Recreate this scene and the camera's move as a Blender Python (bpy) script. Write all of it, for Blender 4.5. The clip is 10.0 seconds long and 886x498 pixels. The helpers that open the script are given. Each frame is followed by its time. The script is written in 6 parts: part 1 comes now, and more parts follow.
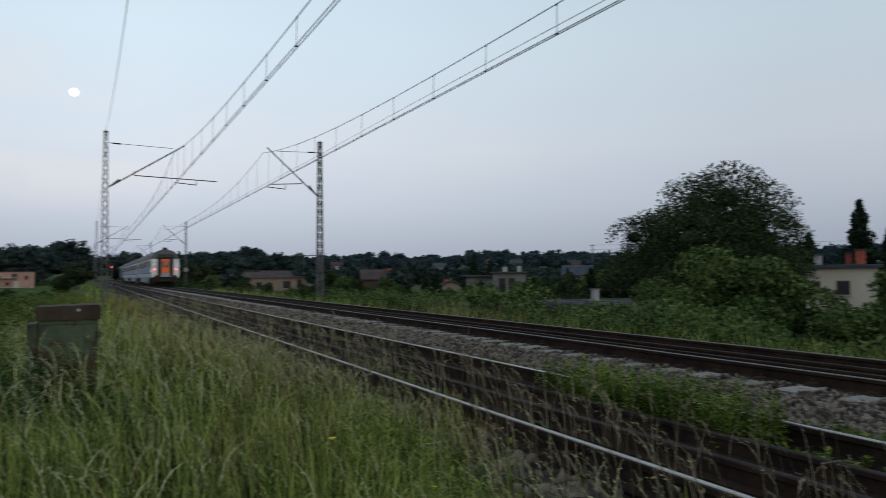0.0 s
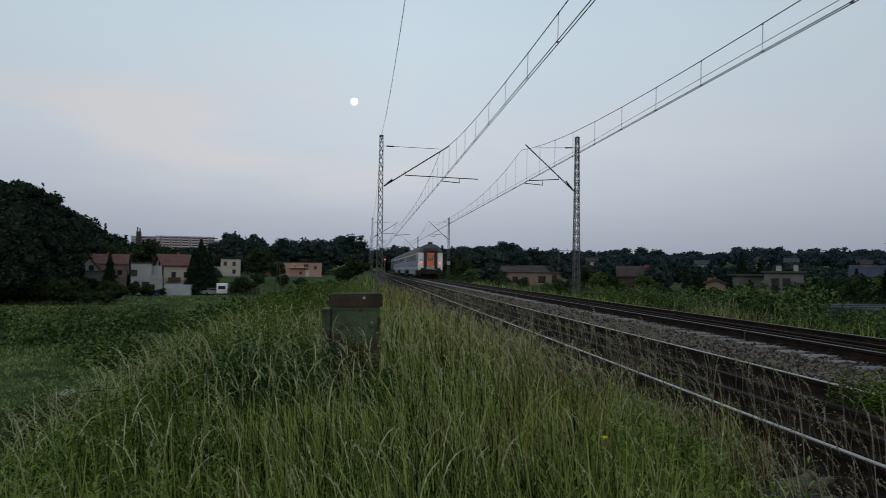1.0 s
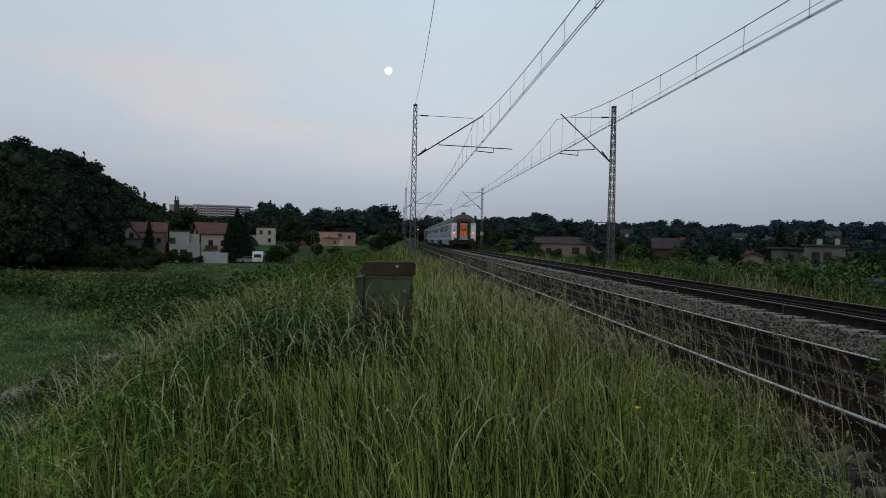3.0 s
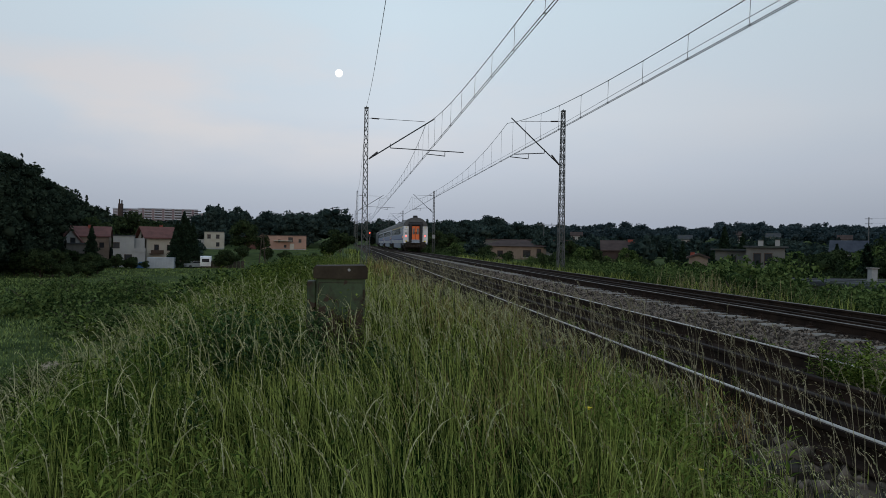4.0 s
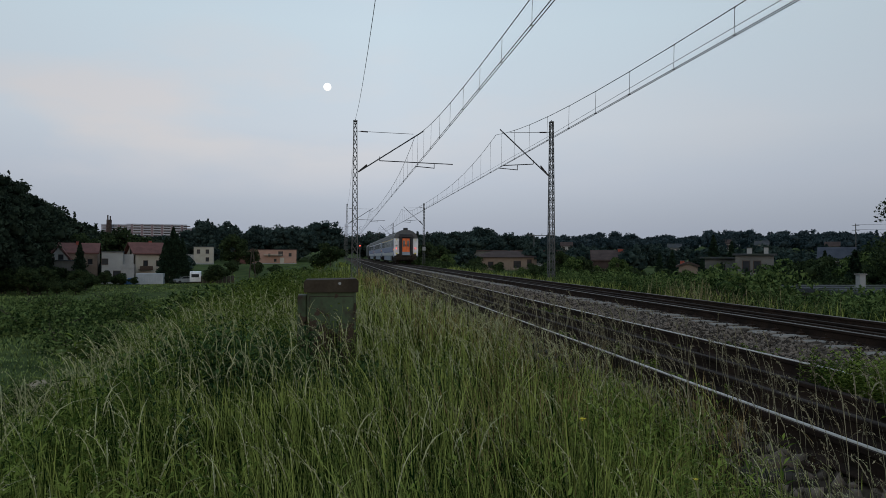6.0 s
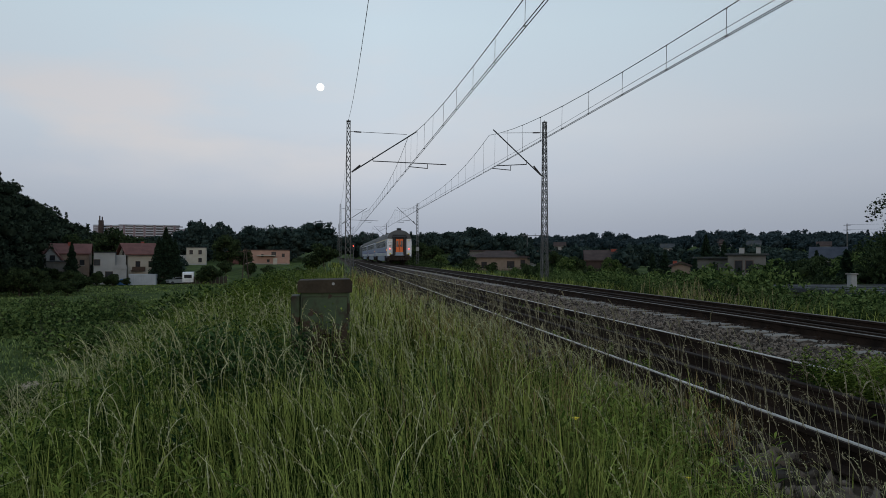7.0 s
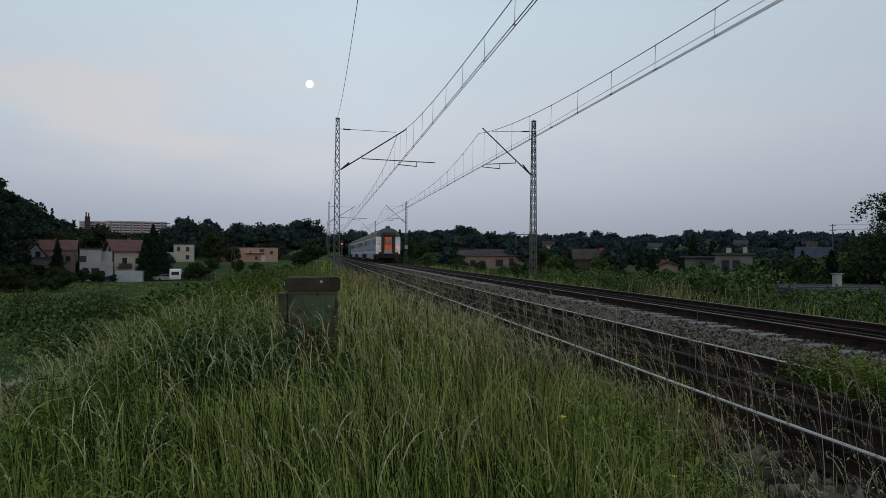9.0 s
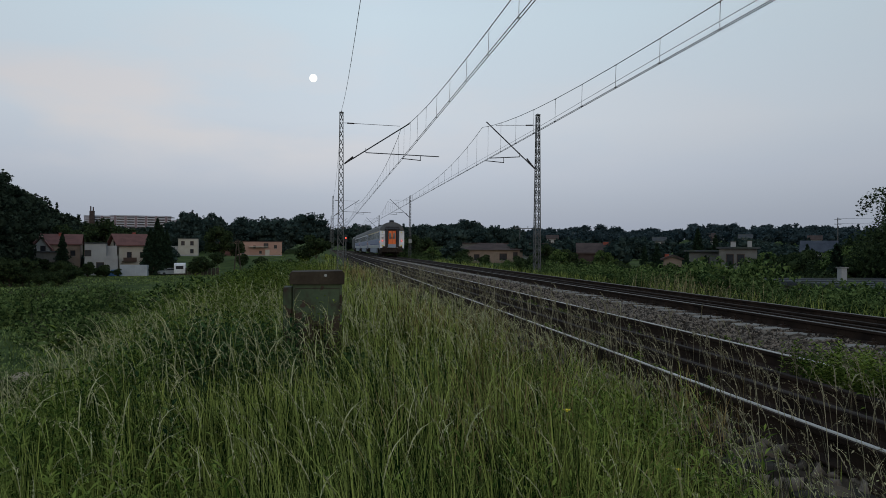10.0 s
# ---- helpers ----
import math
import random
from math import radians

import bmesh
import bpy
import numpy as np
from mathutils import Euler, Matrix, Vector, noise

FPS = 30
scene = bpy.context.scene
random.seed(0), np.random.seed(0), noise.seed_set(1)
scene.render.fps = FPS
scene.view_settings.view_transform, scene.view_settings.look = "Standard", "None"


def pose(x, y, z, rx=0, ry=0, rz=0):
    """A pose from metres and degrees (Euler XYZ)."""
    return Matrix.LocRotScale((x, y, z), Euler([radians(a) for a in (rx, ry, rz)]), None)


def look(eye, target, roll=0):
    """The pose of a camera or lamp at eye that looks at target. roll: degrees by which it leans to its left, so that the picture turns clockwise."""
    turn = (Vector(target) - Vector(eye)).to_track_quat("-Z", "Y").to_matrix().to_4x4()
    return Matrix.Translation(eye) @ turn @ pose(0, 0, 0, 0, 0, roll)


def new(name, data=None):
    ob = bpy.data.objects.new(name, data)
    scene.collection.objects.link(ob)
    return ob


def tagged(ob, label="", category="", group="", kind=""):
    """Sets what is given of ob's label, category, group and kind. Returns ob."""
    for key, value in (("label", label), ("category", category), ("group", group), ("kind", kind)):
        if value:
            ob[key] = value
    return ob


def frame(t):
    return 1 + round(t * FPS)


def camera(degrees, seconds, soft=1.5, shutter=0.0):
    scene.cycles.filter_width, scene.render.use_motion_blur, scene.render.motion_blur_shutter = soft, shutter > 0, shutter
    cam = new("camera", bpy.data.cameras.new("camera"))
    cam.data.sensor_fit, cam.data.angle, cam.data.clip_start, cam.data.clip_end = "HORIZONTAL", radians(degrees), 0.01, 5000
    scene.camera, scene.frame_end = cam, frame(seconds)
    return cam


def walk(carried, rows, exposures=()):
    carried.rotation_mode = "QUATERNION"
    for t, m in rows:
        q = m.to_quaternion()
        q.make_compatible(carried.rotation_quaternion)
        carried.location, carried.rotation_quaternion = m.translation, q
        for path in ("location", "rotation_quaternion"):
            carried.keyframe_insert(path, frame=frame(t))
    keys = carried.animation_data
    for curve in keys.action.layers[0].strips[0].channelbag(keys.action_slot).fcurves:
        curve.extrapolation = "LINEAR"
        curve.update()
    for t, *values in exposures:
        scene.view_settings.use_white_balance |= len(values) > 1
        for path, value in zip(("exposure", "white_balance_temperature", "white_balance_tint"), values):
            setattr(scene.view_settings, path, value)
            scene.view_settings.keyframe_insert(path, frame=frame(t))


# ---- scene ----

# ---- camera ----
cam = camera(62.6, 10.0, soft=0.65, shutter=0.25)
PATH = [
    (0.0, 0.070, -0.089, 0.955, -25.77, 2.10, -0.39),
    (0.5, 0.034, -0.025, 0.959, -13.45, 1.90, 0.43),
    (1.0, 0.002, -0.028, 0.953, -5.93, 1.68, 0.80),
    (1.5, 0.005, -0.031, 0.949, -3.89, 1.28, 0.99),
    (2.0, 0.006, -0.003, 0.943, -2.86, 1.08, 1.10),
    (2.5, 0.005, 0.014, 0.940, -0.97, 0.36, 0.99),
    (3.0, 0.004, -0.010, 0.940, -3.37, -0.69, 1.30),
    (4.5, -0.002, 0.001, 0.940, -7.53, -0.15, 0.79),
    (5.0, -0.005, 0.003, 0.940, -7.44, 0.11, 0.65),
    (5.5, 0.002, 0.007, 0.942, -7.61, 0.52, 0.42),
    (7.0, -0.001, -0.002, 0.941, -8.39, 0.60, 0.16),
    (7.5, 0.002, 0.007, 0.940, -8.57, 0.55, 0.20),
    (8.0, -0.002, 0.008, 0.939, -8.74, 0.54, 0.35),
    (8.5, 0.001, -0.002, 0.941, -9.23, 0.51, 0.35),
    (9.0, 0.003, 0.002, 0.942, -9.27, 0.46, 0.43),
    (9.5, 0.003, 0.001, 0.939, -9.33, 0.34, 0.42),
    (10.0, 0.000, 0.000, 0.940, -8.97, -0.01, 0.41),
]


def aim(x, y, z, yaw, pitch, roll):
    d = Vector((-math.sin(radians(yaw)) * math.cos(radians(pitch)),
                math.cos(radians(yaw)) * math.cos(radians(pitch)), math.sin(radians(pitch))))
    e = Vector((x, y, z))
    return look(e, e + d * 10, roll)


walk(cam, [(r[0], aim(*r[1:])) for r in PATH],
     exposures=[(0.0, 0.26), (0.5, 0.04), (1.0, 0.0), (1.5, 0.0), (3.0, 0.0), (4.5, 0.12), (5.0, 0.03), (5.5, 0.0), (10.0, 0.0)])

# ---- sky and light ----
world = bpy.data.worlds.new("dusk_sky")
scene.world = world
world.use_nodes = True
wt = world.node_tree
wt.nodes.clear()


def wnode(kind, blend=""):
    n = wt.nodes.new(kind)
    if kind == "ShaderNodeMix":
        n.data_type = "RGBA"
        n.blend_type = blend or "MIX"
    return n


w_out = wnode("ShaderNodeOutputWorld")
w_bg = wnode("ShaderNodeBackground")
w_sky = wnode("ShaderNodeTexSky")
w_sky.sky_type, w_sky.sun_disc = "NISHITA", False
w_sky.sun_elevation, w_sky.sun_rotation = radians(3.0), radians(185.0)
w_co = wnode("ShaderNodeTexCoord")
w_sep = wnode("ShaderNodeSeparateXYZ")
w_ramp = wnode("ShaderNodeValToRGB")
SKY = [(0.0, (0.29, 0.36, 0.48)), (0.05, (0.37, 0.43, 0.545)), (0.10, (0.47, 0.525, 0.64)), (0.17, (0.57, 0.63, 0.72)),
       (0.30, (0.575, 0.685, 0.775)), (0.6, (0.47, 0.60, 0.74)), (1.0, (0.36, 0.50, 0.70))]
while len(w_ramp.color_ramp.elements) < len(SKY):
    w_ramp.color_ramp.elements.new(0.5)
for e, (p, c) in zip(w_ramp.color_ramp.elements, SKY):
    e.position, e.color = p, (*c, 1)
w_map = wnode("ShaderNodeMapping")
w_map.inputs["Scale"].default_value = (2.2, 2.2, 6.5)
w_noise = wnode("ShaderNodeTexNoise")
w_noise.inputs["Scale"].default_value = 1.7
w_noise.inputs["Detail"].default_value = 6.0
w_cl = wnode("ShaderNodeValToRGB")
w_cl.color_ramp.elements[0].position, w_cl.color_ramp.elements[0].color = 0.43, (0, 0, 0, 1)
w_cl.color_ramp.elements[1].position, w_cl.color_ramp.elements[1].color = 0.64, (0.75, 0.75, 0.75, 1)
w_cmix = wnode("ShaderNodeMix")
w_cmix.inputs[7].default_value = (0.68, 0.648, 0.668, 1)
w_mix = wnode("ShaderNodeMix")
w_mix.inputs[0].default_value = 0.12
w_str = wnode("ShaderNodeMix", "MULTIPLY")
w_str.inputs[0].default_value = 1.0
w_str.inputs[7].default_value = (0.15, 0.15, 0.15, 1)
L = wt.links.new
L(w_co.outputs["Generated"], w_sep.inputs[0])
L(w_sep.outputs["Z"], w_ramp.inputs[0])
L(w_co.outputs["Generated"], w_map.inputs["Vector"])
L(w_map.outputs[0], w_noise.inputs["Vector"])
L(w_noise.outputs[0], w_cl.inputs[0])
# clouds thin out towards the horizon and away from the sunset's side
w_low = wnode("ShaderNodeMapRange")
w_low.inputs[1].default_value, w_low.inputs[2].default_value = 0.07, 0.15
w_far = wnode("ShaderNodeMapRange")
w_far.inputs[1].default_value, w_far.inputs[2].default_value = -0.05, 0.40
w_far.inputs[3].default_value, w_far.inputs[4].default_value = 1.0, 0.22
w_high = wnode("ShaderNodeMapRange")
w_high.inputs[1].default_value, w_high.inputs[2].default_value = 0.20, 0.30
w_high.inputs[3].default_value, w_high.inputs[4].default_value = 1.0, 0.25
w_m1, w_m2, w_m3 = wnode("ShaderNodeMath"), wnode("ShaderNodeMath"), wnode("ShaderNodeMath")
for q in (w_m1, w_m2, w_m3):
    q.operation = "MULTIPLY"
L(w_sep.outputs["Z"], w_low.inputs[0])
L(w_sep.outputs["X"], w_far.inputs[0])
L(w_sep.outputs["Z"], w_high.inputs[0])
L(w_cl.outputs[0], w_m1.inputs[0])
L(w_low.outputs[0], w_m1.inputs[1])
L(w_m1.outputs[0], w_m2.inputs[0])
L(w_far.outputs[0], w_m2.inputs[1])
L(w_m2.outputs[0], w_m3.inputs[0])
L(w_high.outputs[0], w_m3.inputs[1])
L(w_m3.outputs[0], w_cmix.inputs[0])
L(w_ramp.outputs[0], w_cmix.inputs[6])
L(w_sky.outputs[0], w_str.inputs[6])
L(w_cmix.outputs[2], w_mix.inputs[6])
L(w_str.outputs[2], w_mix.inputs[7])
w_shift = wnode("ShaderNodeMapRange")
w_shift.inputs[1].default_value, w_shift.inputs[2].default_value = -1.0, 1.0
w_az = wnode("ShaderNodeValToRGB")
SIDE = [(0.0, 0.86), (0.22, 0.93), (0.36, 1.0), (0.53, 1.08), (0.68, 1.0), (0.88, 0.84)]
while len(w_az.color_ramp.elements) < len(SIDE):
    w_az.color_ramp.elements.new(0.5)
for e, (p, c) in zip(w_az.color_ramp.elements, SIDE):
    e.position, e.color = p, (c, c, c, 1)
w_side = wnode("ShaderNodeMix", "MULTIPLY")
w_side.inputs[0].default_value = 1.0
L(w_sep.outputs["X"], w_shift.inputs[0])
L(w_shift.outputs[0], w_az.inputs[0])
L(w_mix.outputs[2], w_side.inputs[6])
L(w_az.outputs[0], w_side.inputs[7])
L(w_side.outputs[2], w_bg.inputs["Color"])
w_bg.inputs["Strength"].default_value = 1.0
L(w_bg.outputs[0], w_out.inputs[0])

sun = new("sun", bpy.data.lights.new("sun", "SUN"))
sun.data.energy, sun.data.angle, sun.data.color = 0.3, radians(25), (1.0, 0.86, 0.74)
sun.matrix_world = look((0, 0, 100), (-8, 100, 75))

# ---- materials ----
def surf(name, c1, c2, scale=3.0, rough=0.7, metal=0.0, bump=0.0, fine=40.0, stain=None, stain_scale=0.7, island=0.0,
         obj_random=0.0, glow=None, through_light=0.0, stretch=(1, 1, 1), worn=None):
    """A procedural surface: two colours mixed by noise at two scales, optional stains, relief and per-piece variation."""
    m = bpy.data.materials.new(name)
    m.use_nodes = True
    t = m.node_tree
    b = t.nodes["Principled BSDF"]
    out = t.nodes["Material Output"]
    ln = t.links.new

    def n(kind, operation=""):
        x = t.nodes.new(kind)
        if operation:
            x.operation = operation
        if kind == "ShaderNodeMix":
            x.data_type = "RGBA"
        return x

    co = n("ShaderNodeTexCoord")
    mp = n("ShaderNodeMapping")
    mp.inputs["Scale"].default_value = stretch
    ln(co.outputs["Object"], mp.inputs[0])
    big = n("ShaderNodeTexNoise")
    big.inputs["Scale"].default_value, big.inputs["Detail"].default_value = scale, 4
    small = n("ShaderNodeTexNoise")
    small.inputs["Scale"].default_value, small.inputs["Detail"].default_value = fine, 3
    ln(mp.outputs[0], big.inputs["Vector"])
    ln(mp.outputs[0], small.inputs["Vector"])
    add = n("ShaderNodeMath", operation="MULTIPLY_ADD")
    ln(small.outputs[0], add.inputs[0])
    add.inputs[1].default_value = 0.45
    ln(big.outputs[0], add.inputs[2])
    ramp = n("ShaderNodeValToRGB")
    ramp.color_ramp.elements[0].position, ramp.color_ramp.elements[0].color = 0.5, (*c1, 1)
    ramp.color_ramp.elements[1].position, ramp.color_ramp.elements[1].color = 0.95, (*c2, 1)
    fac = add.outputs[0]
    if island:
        geo = n("ShaderNodeNewGeometry")
        ia = n("ShaderNodeMath", operation="MULTIPLY_ADD")
        ln(geo.outputs["Random Per Island"], ia.inputs[0])
        ia.inputs[1].default_value = island
        sub = n("ShaderNodeMath", operation="SUBTRACT")
        ln(fac, sub.inputs[0])
        sub.inputs[1].default_value = island / 2
        ln(sub.outputs[0], ia.inputs[2])
        fac = ia.outputs[0]
    if obj_random:
        oi = n("ShaderNodeObjectInfo")
        ia = n("ShaderNodeMath", operation="MULTIPLY_ADD")
        ln(oi.outputs["Random"], ia.inputs[0])
        ia.inputs[1].default_value = obj_random
        sub = n("ShaderNodeMath", operation="SUBTRACT")
        ln(fac, sub.inputs[0])
        sub.inputs[1].default_value = obj_random / 2
        ln(sub.outputs[0], ia.inputs[2])
        fac = ia.outputs[0]
    ln(fac, ramp.inputs[0])
    col = ramp.outputs[0]
    if stain:
        sn = n("ShaderNodeTexNoise")
        sn.inputs["Scale"].default_value, sn.inputs["Detail"].default_value = stain_scale, 6
        ln(mp.outputs[0], sn.inputs["Vector"])
        sr = n("ShaderNodeValToRGB")
        sr.color_ramp.elements[0].position, sr.color_ramp.elements[1].position = 0.5, 0.68
        ln(sn.outputs[0], sr.inputs[0])
        mx = n("ShaderNodeMix")
        ln(sr.outputs[0], mx.inputs[0])
        ln(col, mx.inputs[6])
        mx.inputs[7].default_value = (*stain, 1)
        col = mx.outputs[2]
    if worn:
        # paint flaked away in ragged patches, mostly below one height
        sep = n("ShaderNodeSeparateXYZ")
        ln(co.outputs["Object"], sep.inputs[0])
        fn = n("ShaderNodeTexNoise")
        fn.inputs["Scale"].default_value, fn.inputs["Detail"].default_value = 9.0, 5
        ln(co.outputs["Object"], fn.inputs["Vector"])
        wa = n("ShaderNodeMath", operation="MULTIPLY_ADD")
        ln(fn.outputs[0], wa.inputs[0])
        wa.inputs[1].default_value, wa.inputs[2].default_value = 1.5, worn[1] - 0.75
        wb = n("ShaderNodeMath", operation="SUBTRACT")
        ln(wa.outputs[0], wb.inputs[0])
        ln(sep.outputs[2], wb.inputs[1])
        wr = n("ShaderNodeValToRGB")
        wr.color_ramp.elements[0].position, wr.color_ramp.elements[1].position = 0.0, 0.04
        ln(wb.outputs[0], wr.inputs[0])
        mw = n("ShaderNodeMix")
        ln(wr.outputs[0], mw.inputs[0])
        ln(col, mw.inputs[6])
        mw.inputs[7].default_value = (*worn[0], 1)
        col = mw.outputs[2]
    ln(col, b.inputs["Base Color"])
    b.inputs["Roughness"].default_value, b.inputs["Metallic"].default_value = rough, metal
    b.inputs["Specular IOR Level"].default_value = 0.03 if rough >= 0.94 else (0.12 if rough >= 0.8 else 0.4)
    if bump:
        bp = n("ShaderNodeBump")
        bp.inputs["Strength"].default_value, bp.inputs["Distance"].default_value = min(1, bump * 20), bump
        ln(add.outputs[0], bp.inputs["Height"])
        ln(bp.outputs[0], b.inputs["Normal"])
    if glow:
        b.inputs["Emission Color"].default_value = (*glow[0], 1)
        b.inputs["Emission Strength"].default_value = glow[1]
    if through_light:
        tr = n("ShaderNodeBsdfTranslucent")
        ln(col, tr.inputs["Color"])
        ms = n("ShaderNodeMixShader")
        ms.inputs[0].default_value = through_light
        ln(b.outputs[0], ms.inputs[1])
        ln(tr.outputs[0], ms.inputs[2])
        ln(ms.outputs[0], out.inputs["Surface"])
    return m


def leafy(name, c1, c2, **kw):
    m = surf(name, c1, c2, scale=kw.pop("scale", 0.4), fine=6.0, rough=0.9, island=kw.pop("island", 0.6), through_light=0.16, **kw)
    m.node_tree.nodes["Principled BSDF"].inputs["Specular IOR Level"].default_value = 0.04
    return m


M_GROUND = surf("meadow_soil", (0.018, 0.032, 0.010), (0.082, 0.114, 0.036), 0.35, 0.95, bump=0.03, fine=1.6, stain=(0.070, 0.092, 0.030), stain_scale=0.05)
M_PATH = surf("dirt_path", (0.25, 0.20, 0.135), (0.37, 0.305, 0.215), 0.8, 0.95, bump=0.02, fine=9, stain=(0.14, 0.13, 0.08), stain_scale=0.6)
M_BALLAST = surf("ballast_bed", (0.028, 0.021, 0.016), (0.078, 0.060, 0.044), 3.0, 0.95, bump=0.03, fine=22)
M_STONE = surf("ballast_stone", (0.034, 0.027, 0.021), (0.190, 0.152, 0.120), 5.0, 0.9, fine=30, island=0.9)
M_CONC = surf("sleeper_concrete", (0.17, 0.16, 0.145), (0.29, 0.275, 0.25), 2.0, 0.9, bump=0.004, fine=40, stain=(0.17, 0.14, 0.11), stain_scale=2.2, obj_random=0.35)
M_WOODSLEEPER = surf("sleeper_wood", (0.014, 0.011, 0.009), (0.05, 0.042, 0.033), 3.0, 0.9, bump=0.006, fine=30, obj_random=0.3, stretch=(0.3, 3, 3))
M_RUST = surf("rail_rust", (0.013, 0.0085, 0.0065), (0.042, 0.026, 0.018), 4.0, 0.85, bump=0.002, fine=60)
M_RAILTOP = surf("rail_polish", (0.30, 0.28, 0.255), (0.46, 0.44, 0.41), 1.5, 0.42, 0.9, fine=20, stretch=(6, 0.4, 1))
M_RAILMID = surf("rail_seldom_used", (0.10, 0.09, 0.08), (0.20, 0.185, 0.17), 1.5, 0.5, 0.7, fine=20, stretch=(6, 0.4, 1))
M_RAILDULL = surf("rail_dull_top", (0.015, 0.011, 0.009), (0.042, 0.032, 0.026), 2.0, 0.85, 0.0, fine=30)
M_MAST = surf("galvanised_steel", (0.06, 0.065, 0.065), (0.12, 0.125, 0.125), 3.0, 0.6, 0.4, fine=30, stain=(0.05, 0.048, 0.045), stain_scale=1.5)
M_WIRE = surf("wire_copper_dark", (0.03, 0.032, 0.035), (0.06, 0.06, 0.065), 2.0, 0.6, 0.3)
M_INSUL = surf("insulator_brown", (0.03, 0.022, 0.02), (0.05, 0.036, 0.03), 9.0, 0.3)
M_MOON = surf("moon_surface", (0.6, 0.6, 0.58), (0.8, 0.8, 0.78), 0.12, 0.9, glow=((1.0, 0.97, 0.92), 1.1))
M_LEAF = leafy("tree_leaf", (0.012, 0.022, 0.010), (0.058, 0.082, 0.034))
M_LEAF_B = leafy("shrub_leaf", (0.020, 0.040, 0.012), (0.128, 0.180, 0.058), island=0.85)
M_NEEDLE = leafy("spruce_needle", (0.010, 0.020, 0.013), (0.030, 0.050, 0.028))
# leaf colour cooled and lifted: distance haze put into the base colour
M_FARLEAF_HAZED = leafy("far_leaf_haze_tint", (0.014, 0.026, 0.024), (0.053, 0.078, 0.067), scale=0.08)
M_DARKLEAF = leafy("near_wood_leaf", (0.011, 0.019, 0.013), (0.046, 0.063, 0.040), scale=0.12)
# blue-grey cast is aerial haze painted into the hillside leaves
M_HAZELEAF = leafy("hill_leaf_haze_tint", (0.014, 0.027, 0.031), (0.050, 0.072, 0.078), scale=0.03)
M_BARK = surf("bark", (0.035, 0.028, 0.022), (0.09, 0.075, 0.06), 5.0, 0.95, bump=0.01, fine=30, stretch=(1, 1, 0.2))
M_GRASS = leafy("meadow_grass", (0.006, 0.020, 0.004), (0.335, 0.385, 0.098), scale=1.3, island=0.85)
M_FIELDGRASS = leafy("field_grass", (0.046, 0.076, 0.024), (0.235, 0.295, 0.100), scale=0.35)
M_STRAW = leafy("straw_stem", (0.20, 0.16, 0.075), (0.42, 0.36, 0.20), scale=2.0)
M_EAR = leafy("grass_ear", (0.21, 0.215, 0.11), (0.50, 0.49, 0.28), scale=2.0)
M_BROWNGRASS = leafy("dry_grass", (0.055, 0.040, 0.016), (0.38, 0.285, 0.125), scale=1.5)
M_NETTLE = leafy("nettle_leaf", (0.010, 0.028, 0.010), (0.072, 0.125, 0.040), scale=1.2)
M_STALK = leafy("dry_stalk", (0.13, 0.115, 0.07), (0.34, 0.31, 0.20), scale=1.5)
M_WEED = leafy("goldenrod_leaf", (0.032, 0.062, 0.009), (0.185, 0.235, 0.048), scale=1.2)
M_YELLOW = surf("petal_yellow", (0.75, 0.55, 0.02), (0.9, 0.72, 0.05), 20, 0.6)
M_BOXGREEN = surf("box_green_paint", (0.036, 0.058, 0.028), (0.068, 0.098, 0.048), 3.0, 0.75, bump=0.002, fine=35, stain=(0.030, 0.020, 0.012), stain_scale=7.0, worn=((0.046, 0.028, 0.016), 0.70))
M_BOXLID = surf("box_lid_rust", (0.032, 0.025, 0.017), (0.066, 0.053, 0.037), 4.0, 0.85, bump=0.003, fine=40, stain=(0.03, 0.022, 0.018), stain_scale=5)
M_WHITE = surf("coach_white_paint", (0.62, 0.63, 0.65), (0.76, 0.77, 0.78), 0.8, 0.35, fine=6, stain=(0.52, 0.52, 0.52), stain_scale=0.9)
M_LBLUE = surf("coach_pale_blue_paint", (0.25, 0.30, 0.43), (0.33, 0.38, 0.52), 0.7, 0.35, fine=5)
M_DBLUE = surf("coach_dark_blue_paint", (0.015, 0.035, 0.20), (0.025, 0.05, 0.26), 2.0, 0.35)
M_CREAM = surf("coach_yellow_stripe", (0.62, 0.45, 0.16), (0.74, 0.56, 0.24), 2.0, 0.4)
M_ROOF = surf("coach_roof_grey", (0.06, 0.064, 0.067), (0.115, 0.12, 0.122), 0.5, 0.6, fine=8, stain=(0.07, 0.065, 0.06), stain_scale=0.8)
M_BLACK = surf("rubber_black", (0.012, 0.012, 0.013), (0.03, 0.03, 0.032), 5.0, 0.6, fine=30)
M_UNDER = surf("underframe_grime", (0.02, 0.016, 0.013), (0.06, 0.048, 0.038), 3.0, 0.85, bump=0.004, fine=25)
M_SKIRT = surf("skirt_grey_blue", (0.20, 0.24, 0.29), (0.28, 0.32, 0.37), 1.0, 0.5)
M_ORANGE = surf("door_orange_paint", (0.72, 0.12, 0.02), (0.85, 0.17, 0.03), 2.0, 0.45)
M_GLASS = surf("tinted_glass", (0.09, 0.09, 0.085), (0.14, 0.135, 0.13), 0.8, 0.08, 0.0, fine=3)
M_TAIL = surf("tail_lamp_red", (0.6, 0.02, 0.02), (0.8, 0.03, 0.03), 5, 0.3, glow=((1.0, 0.13, 0.12), 4.0))
M_LED = surf("amber_display", (0.6, 0.2, 0.02), (0.7, 0.25, 0.02), 5, 0.4, glow=((1.0, 0.38, 0.05), 1.6))
